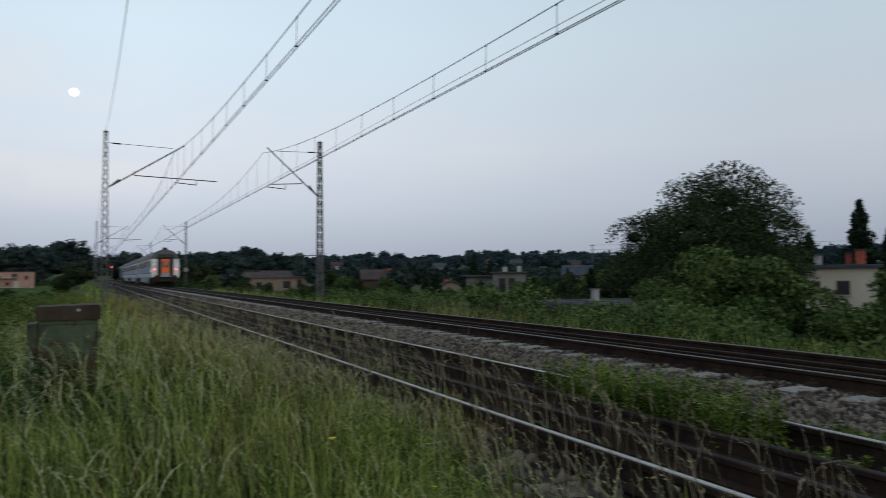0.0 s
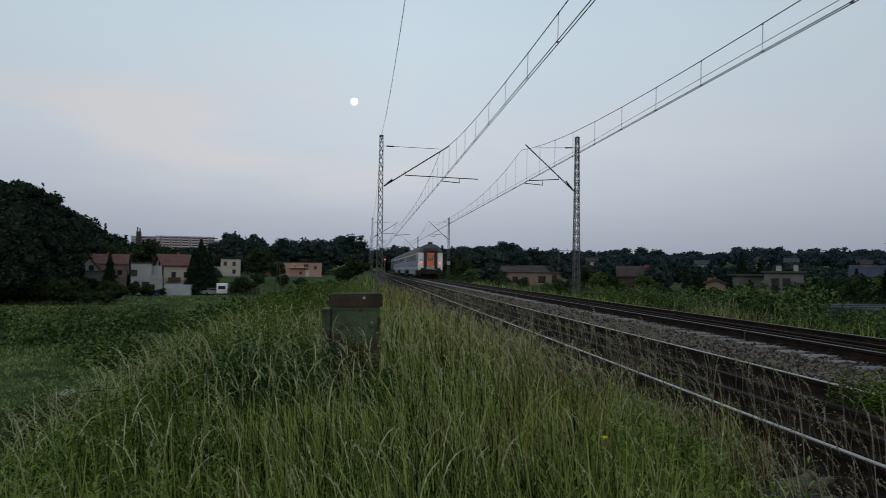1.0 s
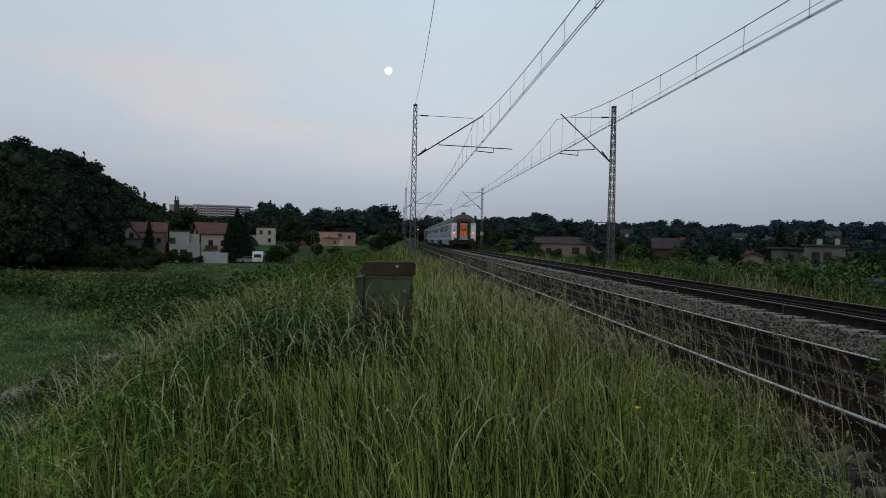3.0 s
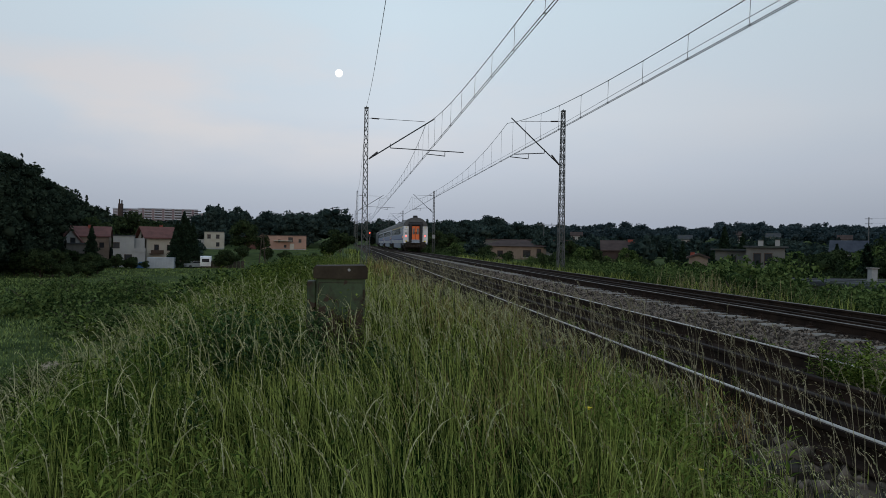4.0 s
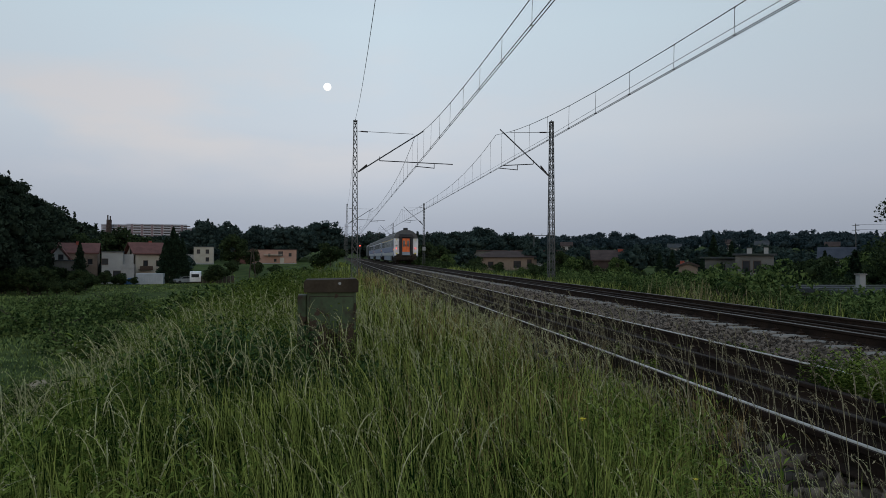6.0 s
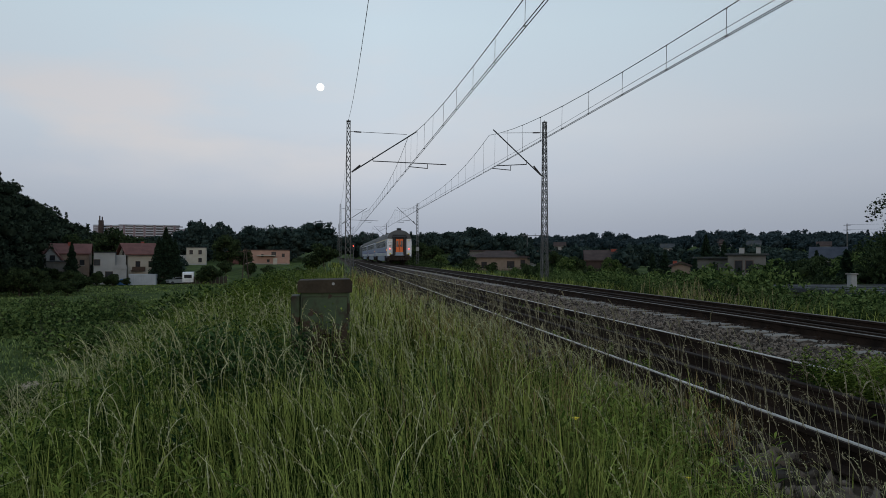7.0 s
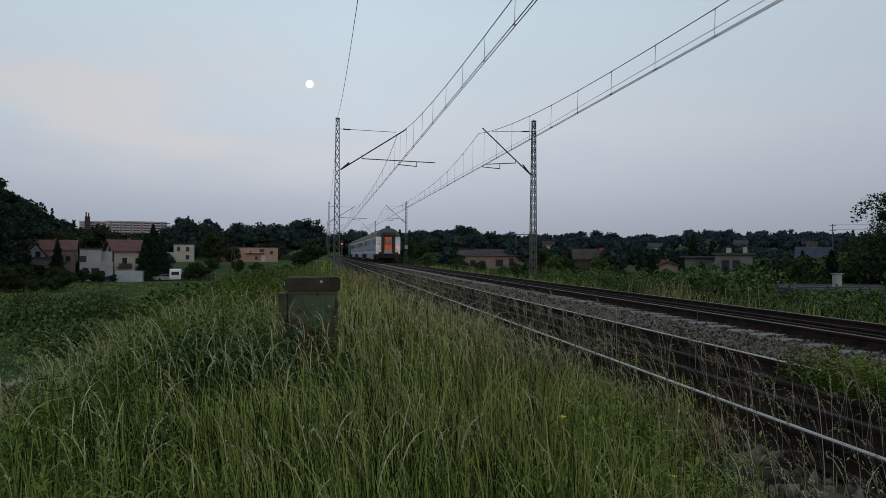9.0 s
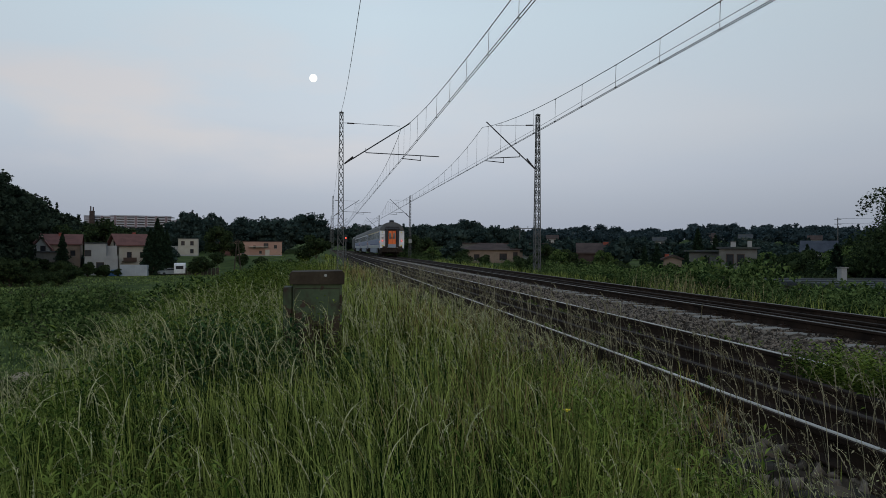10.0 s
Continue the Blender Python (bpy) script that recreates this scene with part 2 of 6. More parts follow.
M_SIGN_Y = surf("warning_yellow", (0.75, 0.6, 0.05), (0.8, 0.66, 0.08), 5, 0.5)
M_RED = surf("signal_red", (0.5, 0.02, 0.02), (0.6, 0.03, 0.02), 5, 0.4, glow=((1.0, 0.10, 0.06), 3.0))
M_LOCO = surf("loco_dark_paint", (0.035, 0.045, 0.05), (0.06, 0.07, 0.075), 1, 0.5)
M_PLASTER = surf("plaster_grey_white", (0.28, 0.28, 0.275), (0.37, 0.37, 0.36), 0.5, 0.9, bump=0.003, fine=12, stain=(0.33, 0.33, 0.31), stain_scale=0.6)
M_PLASTER_D = surf("plaster_dull_grey", (0.12, 0.12, 0.115), (0.19, 0.185, 0.17), 0.5, 0.9, bump=0.003, fine=12, stain=(0.12, 0.12, 0.11), stain_scale=0.6)
M_APT_R = surf("apartment_reddish_bay", (0.20, 0.145, 0.16), (0.25, 0.185, 0.20), 0.05, 0.9, fine=0.4)
M_PLASTER_P = surf("plaster_peach", (0.33, 0.20, 0.155), (0.41, 0.26, 0.205), 0.4, 0.9, fine=10, stain=(0.42, 0.25, 0.19), stain_scale=0.4)
M_PLASTER_B = surf("plaster_pinkish_beige", (0.19, 0.145, 0.115), (0.28, 0.215, 0.17), 0.5, 0.9, fine=10, stain=(0.16, 0.125, 0.10), stain_scale=0.5)
M_PLASTER_C = surf("plaster_cream", (0.36, 0.33, 0.27), (0.46, 0.43, 0.37), 0.5, 0.9, fine=10)
M_TILE = surf("roof_tile_red", (0.11, 0.052, 0.046), (0.175, 0.082, 0.070), 0.7, 0.8, bump=0.02, fine=7)
M_TILE_B = surf("roof_brown", (0.042, 0.030, 0.027), (0.078, 0.056, 0.050), 0.7, 0.85, bump=0.01, fine=7)
M_SLATE = surf("roof_slate_blue", (0.035, 0.042, 0.055), (0.065, 0.072, 0.09), 0.7, 0.9, fine=7)
M_FELT = surf("roof_felt", (0.035, 0.038, 0.042), (0.075, 0.08, 0.085), 0.8, 0.85, bump=0.004, fine=9, stain=(0.05, 0.06, 0.035), stain_scale=0.7)
M_WINDOW = surf("dark_window_glass", (0.02, 0.022, 0.026), (0.04, 0.043, 0.048), 1, 0.1)
M_WINFRAME = surf("window_frame_brown", (0.05, 0.03, 0.022), (0.08, 0.05, 0.035), 4, 0.6)
M_BRICK = surf("brick_red", (0.24, 0.06, 0.045), (0.34, 0.10, 0.07), 3, 0.9, fine=14)
# panel colour greyed and cooled, with the haze of distance mixed in
M_APT = surf("apartment_panel_hazed", (0.26, 0.23, 0.26), (0.34, 0.31, 0.34), 0.05, 0.9, fine=0.4)
M_APT_B = surf("apartment_band", (0.36, 0.37, 0.41), (0.44, 0.45, 0.49), 0.05, 0.9, fine=0.4)
M_METALGREY = surf("container_grey", (0.30, 0.33, 0.36), (0.40, 0.43, 0.46), 0.7, 0.6, fine=9)
M_CARBLUE = surf("tarpaulin_blue", (0.04, 0.11, 0.24), (0.07, 0.16, 0.32), 2, 0.5)
M_CARSILVER = surf("car_silver", (0.30, 0.32, 0.34), (0.38, 0.40, 0.42), 2, 0.3, 0.4)
M_FENCE = surf("fence_wood", (0.05, 0.042, 0.035), (0.11, 0.095, 0.075), 3, 0.9)


# ---- building tools ----
class Shape:
    """Collects vertices and faces of one mesh."""

    def __init__(self):
        self.v, self.f = [], []

    def add(self, vs, fs):
        k = len(self.v)
        self.v += [tuple(p) for p in vs]
        self.f += [tuple(i + k for i in q) for q in fs]
        return self

    def box(self, x0, x1, y0, y1, z0, z1, c=0.0):
        """A block; c chamfers its four upright edges and its top."""
        if c <= 0:
            vs = [(x, y, z) for z in (z0, z1) for x, y in ((x0, y0), (x1, y0), (x1, y1), (x0, y1))]
            return self.add(vs, [(3, 2, 1, 0), (4, 5, 6, 7), (0, 1, 5, 4), (1, 2, 6, 5), (2, 3, 7, 6), (3, 0, 4, 7)])
        def ring(i, z):
            a, b, d, e = x0 + i, x1 - i, y0 + i, y1 - i
            return [(a + c, d, z), (b - c, d, z), (b, d + c, z), (b, e - c, z), (b - c, e, z), (a + c, e, z), (a, e - c, z), (a, d + c, z)]
        vs = ring(0, z0) + ring(0, z1 - c) + ring(c * 0.7, z1)
        fs = [tuple(range(7, -1, -1)), tuple(range(16, 24))]
        for r in (0, 8):
            fs += [(r + i, r + (i + 1) % 8, r + 8 + (i + 1) % 8, r + 8 + i) for i in range(8)]
        return self.add(vs, fs)

    def tube(self, p0, p1, r0, r1=None, n=8):
        p0, p1 = Vector(p0), Vector(p1)
        r1 = r0 if r1 is None else r1
        d = (p1 - p0).normalized()
        a = d.orthogonal().normalized()
        b = d.cross(a)
        vs = [p + (a * math.cos(2 * math.pi * i / n) + b * math.sin(2 * math.pi * i / n)) * r
              for p, r in ((p0, r0), (p1, r1)) for i in range(n)]
        fs = [(i, (i + 1) % n, n + (i + 1) % n, n + i) for i in range(n)]
        fs += [tuple(range(n - 1, -1, -1)), tuple(range(n, 2 * n))]
        return self.add(vs, fs)

    def path(self, pts, r, n=5):
        """One unbroken round bar through the points."""
        pts = [Vector(p) for p in pts]
        vs = []
        for i, p in enumerate(pts):
            d = (pts[min(i + 1, len(pts) - 1)] - pts[max(i - 1, 0)]).normalized()
            a = d.cross(Vector((0.3, 0.1, 0.95))).normalized()
            b = d.cross(a)
            vs += [p + (a * math.cos(2 * math.pi * k / n) + b * math.sin(2 * math.pi * k / n)) * r for k in range(n)]
        m = len(pts)
        fs = [(j * n + k, j * n + (k + 1) % n, (j + 1) * n + (k + 1) % n, (j + 1) * n + k) for j in range(m - 1) for k in range(n)]
        return self.add(vs, fs + [tuple(range(n - 1, -1, -1)), tuple(range((m - 1) * n, m * n))])

    def sweep_y(self, outline, y0, y1, closed=True, caps=True):
        """An outline of (x, z) drawn out along y."""
        n = len(outline)
        vs = [(x, y, z) for y in (y0, y1) for x, z in outline]
        fs = [(i, n + i, n + (i + 1) % n, (i + 1) % n) for i in range(n if closed else n - 1)]
        if caps and closed:
            fs += [tuple(range(n)), tuple(range(2 * n - 1, n - 1, -1))]
        return self.add(vs, fs)

    def sweep_x(self, outline, x0, x1):
        n = len(outline)
        vs = [(x, y, z) for x in (x0, x1) for y, z in outline]
        fs = [(i, (i + 1) % n, n + (i + 1) % n, n + i) for i in range(n)]
        fs += [tuple(range(n - 1, -1, -1)), tuple(range(n, 2 * n))]
        return self.add(vs, fs)

    def mesh(self, name, mat, smooth=False):
        me = bpy.data.meshes.new(name)
        me.from_pydata(self.v, [], self.f)
        me.materials.append(mat)
        if smooth:
            me.polygons.foreach_set("use_smooth", [True] * len(me.polygons))
        me.update()
        return me


def part(name, shape, mat, parent, label="", smooth=False):
    ob = new(name, shape.mesh(name, mat, smooth) if isinstance(shape, Shape) else shape)
    ob.parent = parent
    return tagged(ob, label)


def thing(name, label, category, at=(0, 0, 0), turn=0, group="", kind=""):
    ob = new(name)
    ob.empty_display_size = 0.2
    ob.matrix_basis = pose(*at, 0, 0, turn)
    return tagged(ob, label, category, group, kind)


def solid(name, shape, mat, label, category, kind="", smooth=False, group=""):
    return tagged(new(name, shape.mesh(name, mat, smooth)), label, category, group, kind)


def flat_mesh(name, verts, quads, tris, mat, smooth=False):
    """A mesh from arrays of vertices, quads and triangles."""
    me = bpy.data.meshes.new(name)
    nq, nt = len(quads), len(tris)
    me.vertices.add(len(verts))
    me.vertices.foreach_set("co", np.asarray(verts, np.float32).ravel())
    loops = np.concatenate([np.asarray(quads, np.int32).reshape(-1), np.asarray(tris, np.int32).reshape(-1)])
    me.loops.add(len(loops))
    me.loops.foreach_set("vertex_index", loops)
    me.polygons.add(nq + nt)
    starts = np.concatenate([np.arange(nq) * 4, nq * 4 + np.arange(nt) * 3])
    me.polygons.foreach_set("loop_start", starts.astype(np.int32))
    me.materials.append(mat)
    if smooth:
        me.polygons.foreach_set("use_smooth", np.ones(nq + nt, bool))
    me.update(calc_edges=True)
    me.validate()
    return me


RNG = np.random.default_rng(7)


# ---- the lie of the land ----
def step(a, b, v):
    s = np.clip((np.asarray(v, float) - a) / (b - a), 0, 1)
    return s * s * (3 - 2 * s)


def land(x, y):
    """Height of the ground: a railway bank across a shallow valley that rises to woods all round."""
    x, y = np.asarray(x, float), np.asarray(y, float)
    left = -5.0 + 3.2 * step(165, 260, y) + 5 * step(260, 520, y) + 6 * step(40, 200, -x - 20)
    right = -4.4 + 2.5 * step(60, 150, np.hypot(x, y)) + 10 * step(170, 520, np.hypot(x, y))
    bank_l = np.clip((-1.25 - x) / 8.6, 0, 1)
    bank_r = np.clip((x - 9.6) / 8.0, 0, 1)
    top = -0.38 + 0.05 * np.sin(x * 1.3 + y * 0.5) * step(0, 2, -x + 2)
    h = top + (left - top) * bank_l ** 1.02 + (right - top) * bank_r
    far = np.hypot(x, y)
    h = h + np.where((bank_l >= 1) | (bank_r >= 1), 1, 0) * 0.12 * np.sin(x * 0.21 + 1) * np.sin(y * 0.17)
    return h + 12 * step(500, 1500, far)

# ---- ground ----
def grid_axis(near, lo, hi, dense):
    side = np.concatenate([np.arange(near[0], near[1], dense)])
    out = []
    v, s = near[1], dense
    while v < hi:
        out.append(v)
        s *= 1.16
        v += s
    out.append(hi)
    inn = []
    v, s = near[0] - dense, dense
    while v > lo:
        inn.append(v)
        s *= 1.16
        v -= s
    inn.append(lo)
    return np.array(inn[::-1] + list(side) + out)


gx = grid_axis((-20, 22), -4000, 4000, 0.5)
gy = grid_axis((-10, 60), -4000, 4000, 0.8)
GX, GY = np.meshgrid(gx, gy)
gv = np.stack([GX, GY, land(GX, GY)], -1).reshape(-1, 3)
gi = np.arange(len(gx) * len(gy)).reshape(len(gy), len(gx))
gq = np.stack([gi[:-1, :-1], gi[:-1, 1:], gi[1:, 1:], gi[1:, :-1]], -1).reshape(-1, 4)
ground = tagged(new("ground", flat_mesh("ground", gv, gq, np.zeros((0, 3), int), M_GROUND, True)),
                "rough green meadow and railway bank of grass and soil", "ground", kind="structure")

# dirt path along the foot of the bank
pv, pq = [], []
ys = np.arange(4, 37, 0.8)
for i, y in enumerate(ys):
    mid = -13.5 - 0.35 * math.sin(y * 0.13) - 0.03 * (y - 23)
    w = 0.78 + 0.14 * math.sin(y * 0.9)
    for k, dx in enumerate((-w, -w * 0.4, w * 0.4, w)):
        xx = mid + dx + 0.06 * math.sin(y * 3.1 + k)
        pv.append((xx, y, float(land(xx, y)) + (0.03 if k in (1, 2) else 0.012)))
    if i:
        for k in range(3):
            a = (i - 1) * 4 + k
            pq.append((a, a + 1, a + 5, a + 4))
path = tagged(new("path", flat_mesh("path", pv, pq, np.zeros((0, 3), int), M_PATH, True)),
              "narrow pale trodden dirt path at the foot of the bank", "path", kind="structure")

# ---- the two tracks ----
NEAR_X, FAR_X, Y0, Y1 = 3.37, 7.30, -22.0, 420.0
prof = [(1.7, -0.42), (2.1, -0.27), (2.45, -0.2), (4.45, -0.215), (4.75, -0.21), (5.8, -0.205), (6.1, -0.185), (8.55, -0.185), (8.95, -0.24), (9.7, -0.5)]
yy = list(np.arange(-4, 30, 0.3)) + list(np.arange(30, 120, 2.0)) + [150, 200, 300, Y1]
bv, bq = [], []
fine_x = np.linspace(1.7, 9.7, 68)
pz = np.interp(fine_x, [p[0] for p in prof], [p[1] for p in prof])
for j, y in enumerate([Y0] + yy):
    rough = 0.014 if y < 30 else 0.0
    dz = RNG.normal(0, 1, len(fine_x)) * rough
    bv += [(x, y, z + d) for x, z, d in zip(fine_x, pz, dz)]
    if j:
        n = len(fine_x)
        a = (j - 1) * n + np.arange(n - 1)
        bq += list(np.stack([a, a + 1, a + n + 1, a + n], -1))
ballast = tagged(new("ballast_bed", flat_mesh("ballast_bed", bv, bq, np.zeros((0, 3), int), M_BALLAST, True)),
                 "grey-brown crushed stone ballast bed under two tracks", "ballast", kind="structure")


def rail_body(x, top, scale=1.0):
    s = scale
    o = [(-0.07, -0.16), (0.07, -0.16), (0.07, -0.148), (0.012, -0.13), (0.009, -0.045), (0.034, -0.034), (0.035, -0.006),
         (-0.035, -0.006), (-0.034, -0.034), (-0.009, -0.045), (-0.012, -0.13), (-0.07, -0.148)]
    return [(x + a * s, top + b * s) for a, b in o]


def rail_head(x, top, w=0.015):
    return [(x - w, top - 0.0065), (x + w, top - 0.0065), (x + w * 0.86, top - 0.001), (x + w * 0.4, top + 0.002), (x - w * 0.4, top + 0.002), (x - w * 0.86, top - 0.001)]


def wobble_rail(outline, seed):
    """A rail with slight unevenness along its length."""
    r = random.Random(seed)
    s = Shape()
    ys2 = list(np.arange(Y0, 40, 3.0)) + [60, 90, 140, 220, Y1]
    n = len(outline)
    vs = []
    for y in ys2:
        dx, dz = r.uniform(-0.004, 0.004), r.uniform(-0.003, 0.003)
        vs += [(x + dx, y, z + dz) for x, z in outline]
    fs = [(j * n + i, (j + 1) * n + i, (j + 1) * n + (i + 1) % n, j * n + (i + 1) % n) for j in range(len(ys2) - 1) for i in range(n)]
    fs += [tuple(range(n)), tuple(range(len(vs) - 1, len(vs) - n - 1, -1))]
    return s.add(vs, fs)


def track(cx, dz, name, label, sleeper_mat, sleeper_top, top_mat, guards):
    t = thing(name, label, "railway track", kind="structure")
    for i, x in enumerate((cx - 0.75, cx + 0.75)):
        r = part("rail", wobble_rail(rail_body(x, dz), 10 + i + int(cx * 7)), M_RUST, t, "rust-brown steel running rail")
        part("rail_head", wobble_rail(rail_head(x, dz + 0.001), 10 + i + int(cx * 7)), top_mat, r, "worn steel rail head")
    for i, x in enumerate(guards):
        r = part("guard_rail", wobble_rail(rail_body(x, dz - 0.035, 0.85), 40 + i), M_RUST, t, "dark rusty inner guard rail")
        part("guard_rail_head", wobble_rail(rail_head(x, dz - 0.034, 0.03), 40 + i), M_RAILDULL, r, "dull brown rail top")
    L = 1.26
    s = Shape()
    z1, z0 = sleeper_top, sleeper_top - 0.15
    s.add([(-L, -0.13, z0), (L, -0.13, z0), (L, 0.13, z0), (-L, 0.13, z0),
           (-L + 0.01, -0.11, z1 - 0.015), (L - 0.01, -0.11, z1 - 0.015), (L - 0.01, 0.11, z1 - 0.015), (-L + 0.01, 0.11, z1 - 0.015),
           (-L + 0.04, -0.09, z1), (L - 0.04, -0.09, z1), (L - 0.04, 0.09, z1), (-L + 0.04, 0.09, z1)],
          [(3, 2, 1, 0), (0, 1, 5, 4), (1, 2, 6, 5), (2, 3, 7, 6), (3, 0, 4, 7), (4, 5, 9, 8), (5, 6, 10, 9), (6, 7, 11, 10), (7, 4, 8, 11), (8, 9, 10, 11)])
    me = s.mesh("sleeper", sleeper_mat)
    r = random.Random(int(cx * 100))
    f = Shape()
    for sx in (-0.75, 0.75):
        f.box(sx - 0.16, sx + 0.16, -0.075, 0.075, z1, z1 + 0.016, 0.006)
        for q in (-0.11, 0.11):
            f.tube((sx + q, 0, z1 + 0.01), (sx + q, 0, z1 + 0.075), 0.019, 0.014, 6)
            f.box(sx + q - 0.045, sx + q + 0.045, -0.05, 0.05, z1 + 0.016, z1 + 0.038, 0.01)
    fm = f.mesh("rail_fastening", M_RUST)
    y = -3.0
    while y < 105:
        p = new("sleeper", me)
        p.parent = t
        p.matrix_basis = pose(cx + r.uniform(-0.03, 0.03), y, r.uniform(-0.012, 0.006), 0, 0, r.uniform(-1.0, 1.0))
        if y < 40:
            q = new("rail_fastening", fm)
            q.parent = p
        y += 0.60 + r.uniform(-0.015, 0.015)
    return t


track_near = track(NEAR_X, 0.0, "track_1", "near railway track with bright rails and weedy sleepers", M_WOODSLEEPER, -0.175, M_RAILTOP, (3.16, 3.60))
track_far = track(FAR_X, -0.02, "track_2", "railway track on pale concrete sleepers with rusty rail sides", M_CONC, -0.156, M_RAILMID, (7.08, 7.50))


# ---- loose ballast stones ----
def stones(name, areas, label):
    base = np.array([(1, 0, 0), (-1, 0, 0), (0, 1, 0), (0, -1, 0), (0, 0, 1), (0, 0, -1)], float)
    tri = np.array([(0, 2, 4), (2, 1, 4), (1, 3, 4), (3, 0, 4), (2, 0, 5), (1, 2, 5), (3, 1, 5), (0, 3, 5)])
    V, T, k = [], [], 0
    for x0, x1, y0, y1, n, s0, s1 in areas:
        for _ in range(n):
            x, y = RNG.uniform(x0, x1), y0 + (y1 - y0) * RNG.random() ** 1.5
            z = float(np.interp(x, [p[0] for p in prof], [p[1] for p in prof]))
            sc = RNG.uniform(s0, s1) * np.array([1, RNG.uniform(0.6, 1.1), RNG.uniform(0.45, 0.8)])
            v = base * sc * RNG.uniform(0.75, 1.2, (6, 1)) + RNG.normal(0, 0.12, (6, 3)) * sc
            R = np.array(Euler(RNG.uniform(0, 6.28, 3)).to_matrix())
            V.append(v @ R.T + (x, y, z + sc[2] * 0.25))
            T.append(tri + k)
            k += 6
    return tagged(new(name, flat_mesh(name, np.concatenate(V), np.zeros((0, 4), int), np.concatenate(T), M_STONE)), label, "gravel", kind="stuff")


stones("ballast_stones", [(4.6, 5.98, 2.5, 16, 9000, 0.022, 0.05), (4.6, 5.98, 12, 34, 4500, 0.03, 0.06), (6.35, 8.3, 3, 30, 3000, 0.02, 0.035),
                          (5.85, 6.5, 2.8, 26, 2600, 0.018, 0.045), (2.2, 2.6, 2.0, 14, 700, 0.03, 0.07), (2.6, 4.2, 2, 20, 2600, 0.02, 0.045)], "loose grey and reddish crushed ballast stones")


# ---- overhead line ----
def lattice_mast(name, x, y, side, height, label, simple=False):
    """A four-legged lattice mast with a bracket that reaches over its track (side = +1 to the right)."""
    t = thing(name, label, "catenary mast", (x, y, 0), group="catenary masts")
    base, foot = -0.45, -0.1
    wx0, wx1, wy0, wy1 = 0.14, 0.075, 0.17, 0.09
    part("foundation", Shape().box(-0.4, 0.4, -0.4, 0.4, base - 0.4, base + 0.08, 0.04), M_CONC, t, "square concrete footing")
    def at(sx, sy, z):
        k = (z - foot) / (height - foot)
        return (sx * (wx0 + (wx1 - wx0) * k), sy * (wy0 + (wy1 - wy0) * k), z)
    for sx in (-1, 1):
        for sy in (-1, 1):
            part("mast_leg", Shape().tube(at(sx, sy, foot - 0.1), at(sx, sy, height), 0.027, 0.022, 4), M_MAST, t)
    n = 11 if simple else 19
    lace = Shape()
    for i in range(n):
        za, zb = foot + (height - foot) * i / n, foot + (height - foot) * (i + 1) / n
        for s in (-1, 1):
            f = 1 if i % 2 else -1
            lace.tube(at(f, s, za), at(-f, s, zb), 0.017, None, 4)
            lace.tube(at(-f, s, za), at(f, s, zb), 0.013, None, 4)
            lace.tube(at(s, f, za), at(s, -f, zb), 0.017, None, 4)
    part("lacing", lace, M_MAST, t, "zigzag steel lacing bars")
    part("mast_cap", Shape().box(-0.10, 0.10, -0.12, 0.12, height, height + 0.05, 0.01).tube((0, 0, height), (0, 0, height + 0.12), 0.015), M_MAST, t)
    return t


def bracket(t, side, height, reach, label, zt, zm):
    """The cantilever: top tie with insulator, raking tube, level tube with steady arm."""
    s = side
    tip = (s * reach, 0, zt)
    part("top_tie", Shape().tube((s * 0.1, 0, zt + 0.02), (s * (reach - 0.35), 0, zt - 0.05), 0.011, None, 6), M_WIRE, t)
    part("tie_insulator", Shape().tube((s * 0.25, 0, zt + 0.015), (s * 0.60, 0, zt), 0.032, None, 8), M_INSUL, t, "brown ribbed insulator")
    foot = (s * 0.15, 0, zm - 0.35)
    part("raking_tube", Shape().tube(foot, (s * (reach + 0.12), 0, zt + 0.10), 0.029, None, 8), M_WIRE, t)
    part("foot_insulator", Shape().tube(foot, (s * 0.55, 0, zm - 0.35 + 0.55 * (zt - zm + 0.4) / reach), 0.036, None, 8), M_INSUL, t, "brown ribbed insulator")
    a = (s * reach * 0.37, 0, zm + 0.20)
    over, drop_at, end = (1.55, 0.65, -0.25) if side > 0 else (-0.05, -0.75, 0.15)
    b = (s * (reach + over), 0, zm + 0.10)
    part("level_tube", Shape().tube(a, b, 0.022, None, 8).tube(a, (a[0], 0, a[2] + 0.2), 0.015, None, 6), M_WIRE, t)
    c = (s * (reach + drop_at), 0, zm + 0.12)
    part("steady_arm", Shape().tube(c, (c[0], 0, zm - 0.12), 0.016, None, 6).tube((c[0], 0, zm - 0.10), (s * (reach + end), 0, zm - 0.03), 0.02, None, 6), M_WIRE, t)


ROWS = (-21.5, 34.5, 90.5, 146.5, 202.5)
LX, RX = 0.58, 10.10
HL, HR = 7.27, 7.50
for i, y in enumerate(ROWS):
    m = lattice_mast("catenary_mast", LX, y, 1, HL, "slim grey steel lattice mast carrying the overhead line", i > 2)
    bracket(m, 1, HL, 3.1, "", 6.80, 5.25)
    m = lattice_mast("catenary_mast", RX, y, -1, HR, "slim grey steel lattice mast carrying the overhead line", i > 2)
    bracket(m, -1, HR, 2.45, "", 7.00, 5.25)
    if i == 2:
        part("number_plate", Shape().box(-0.2, 0.2, -0.24, -0.2, 1.65, 2.1, 0.01), M_PLASTER, m, "small blank white plate")


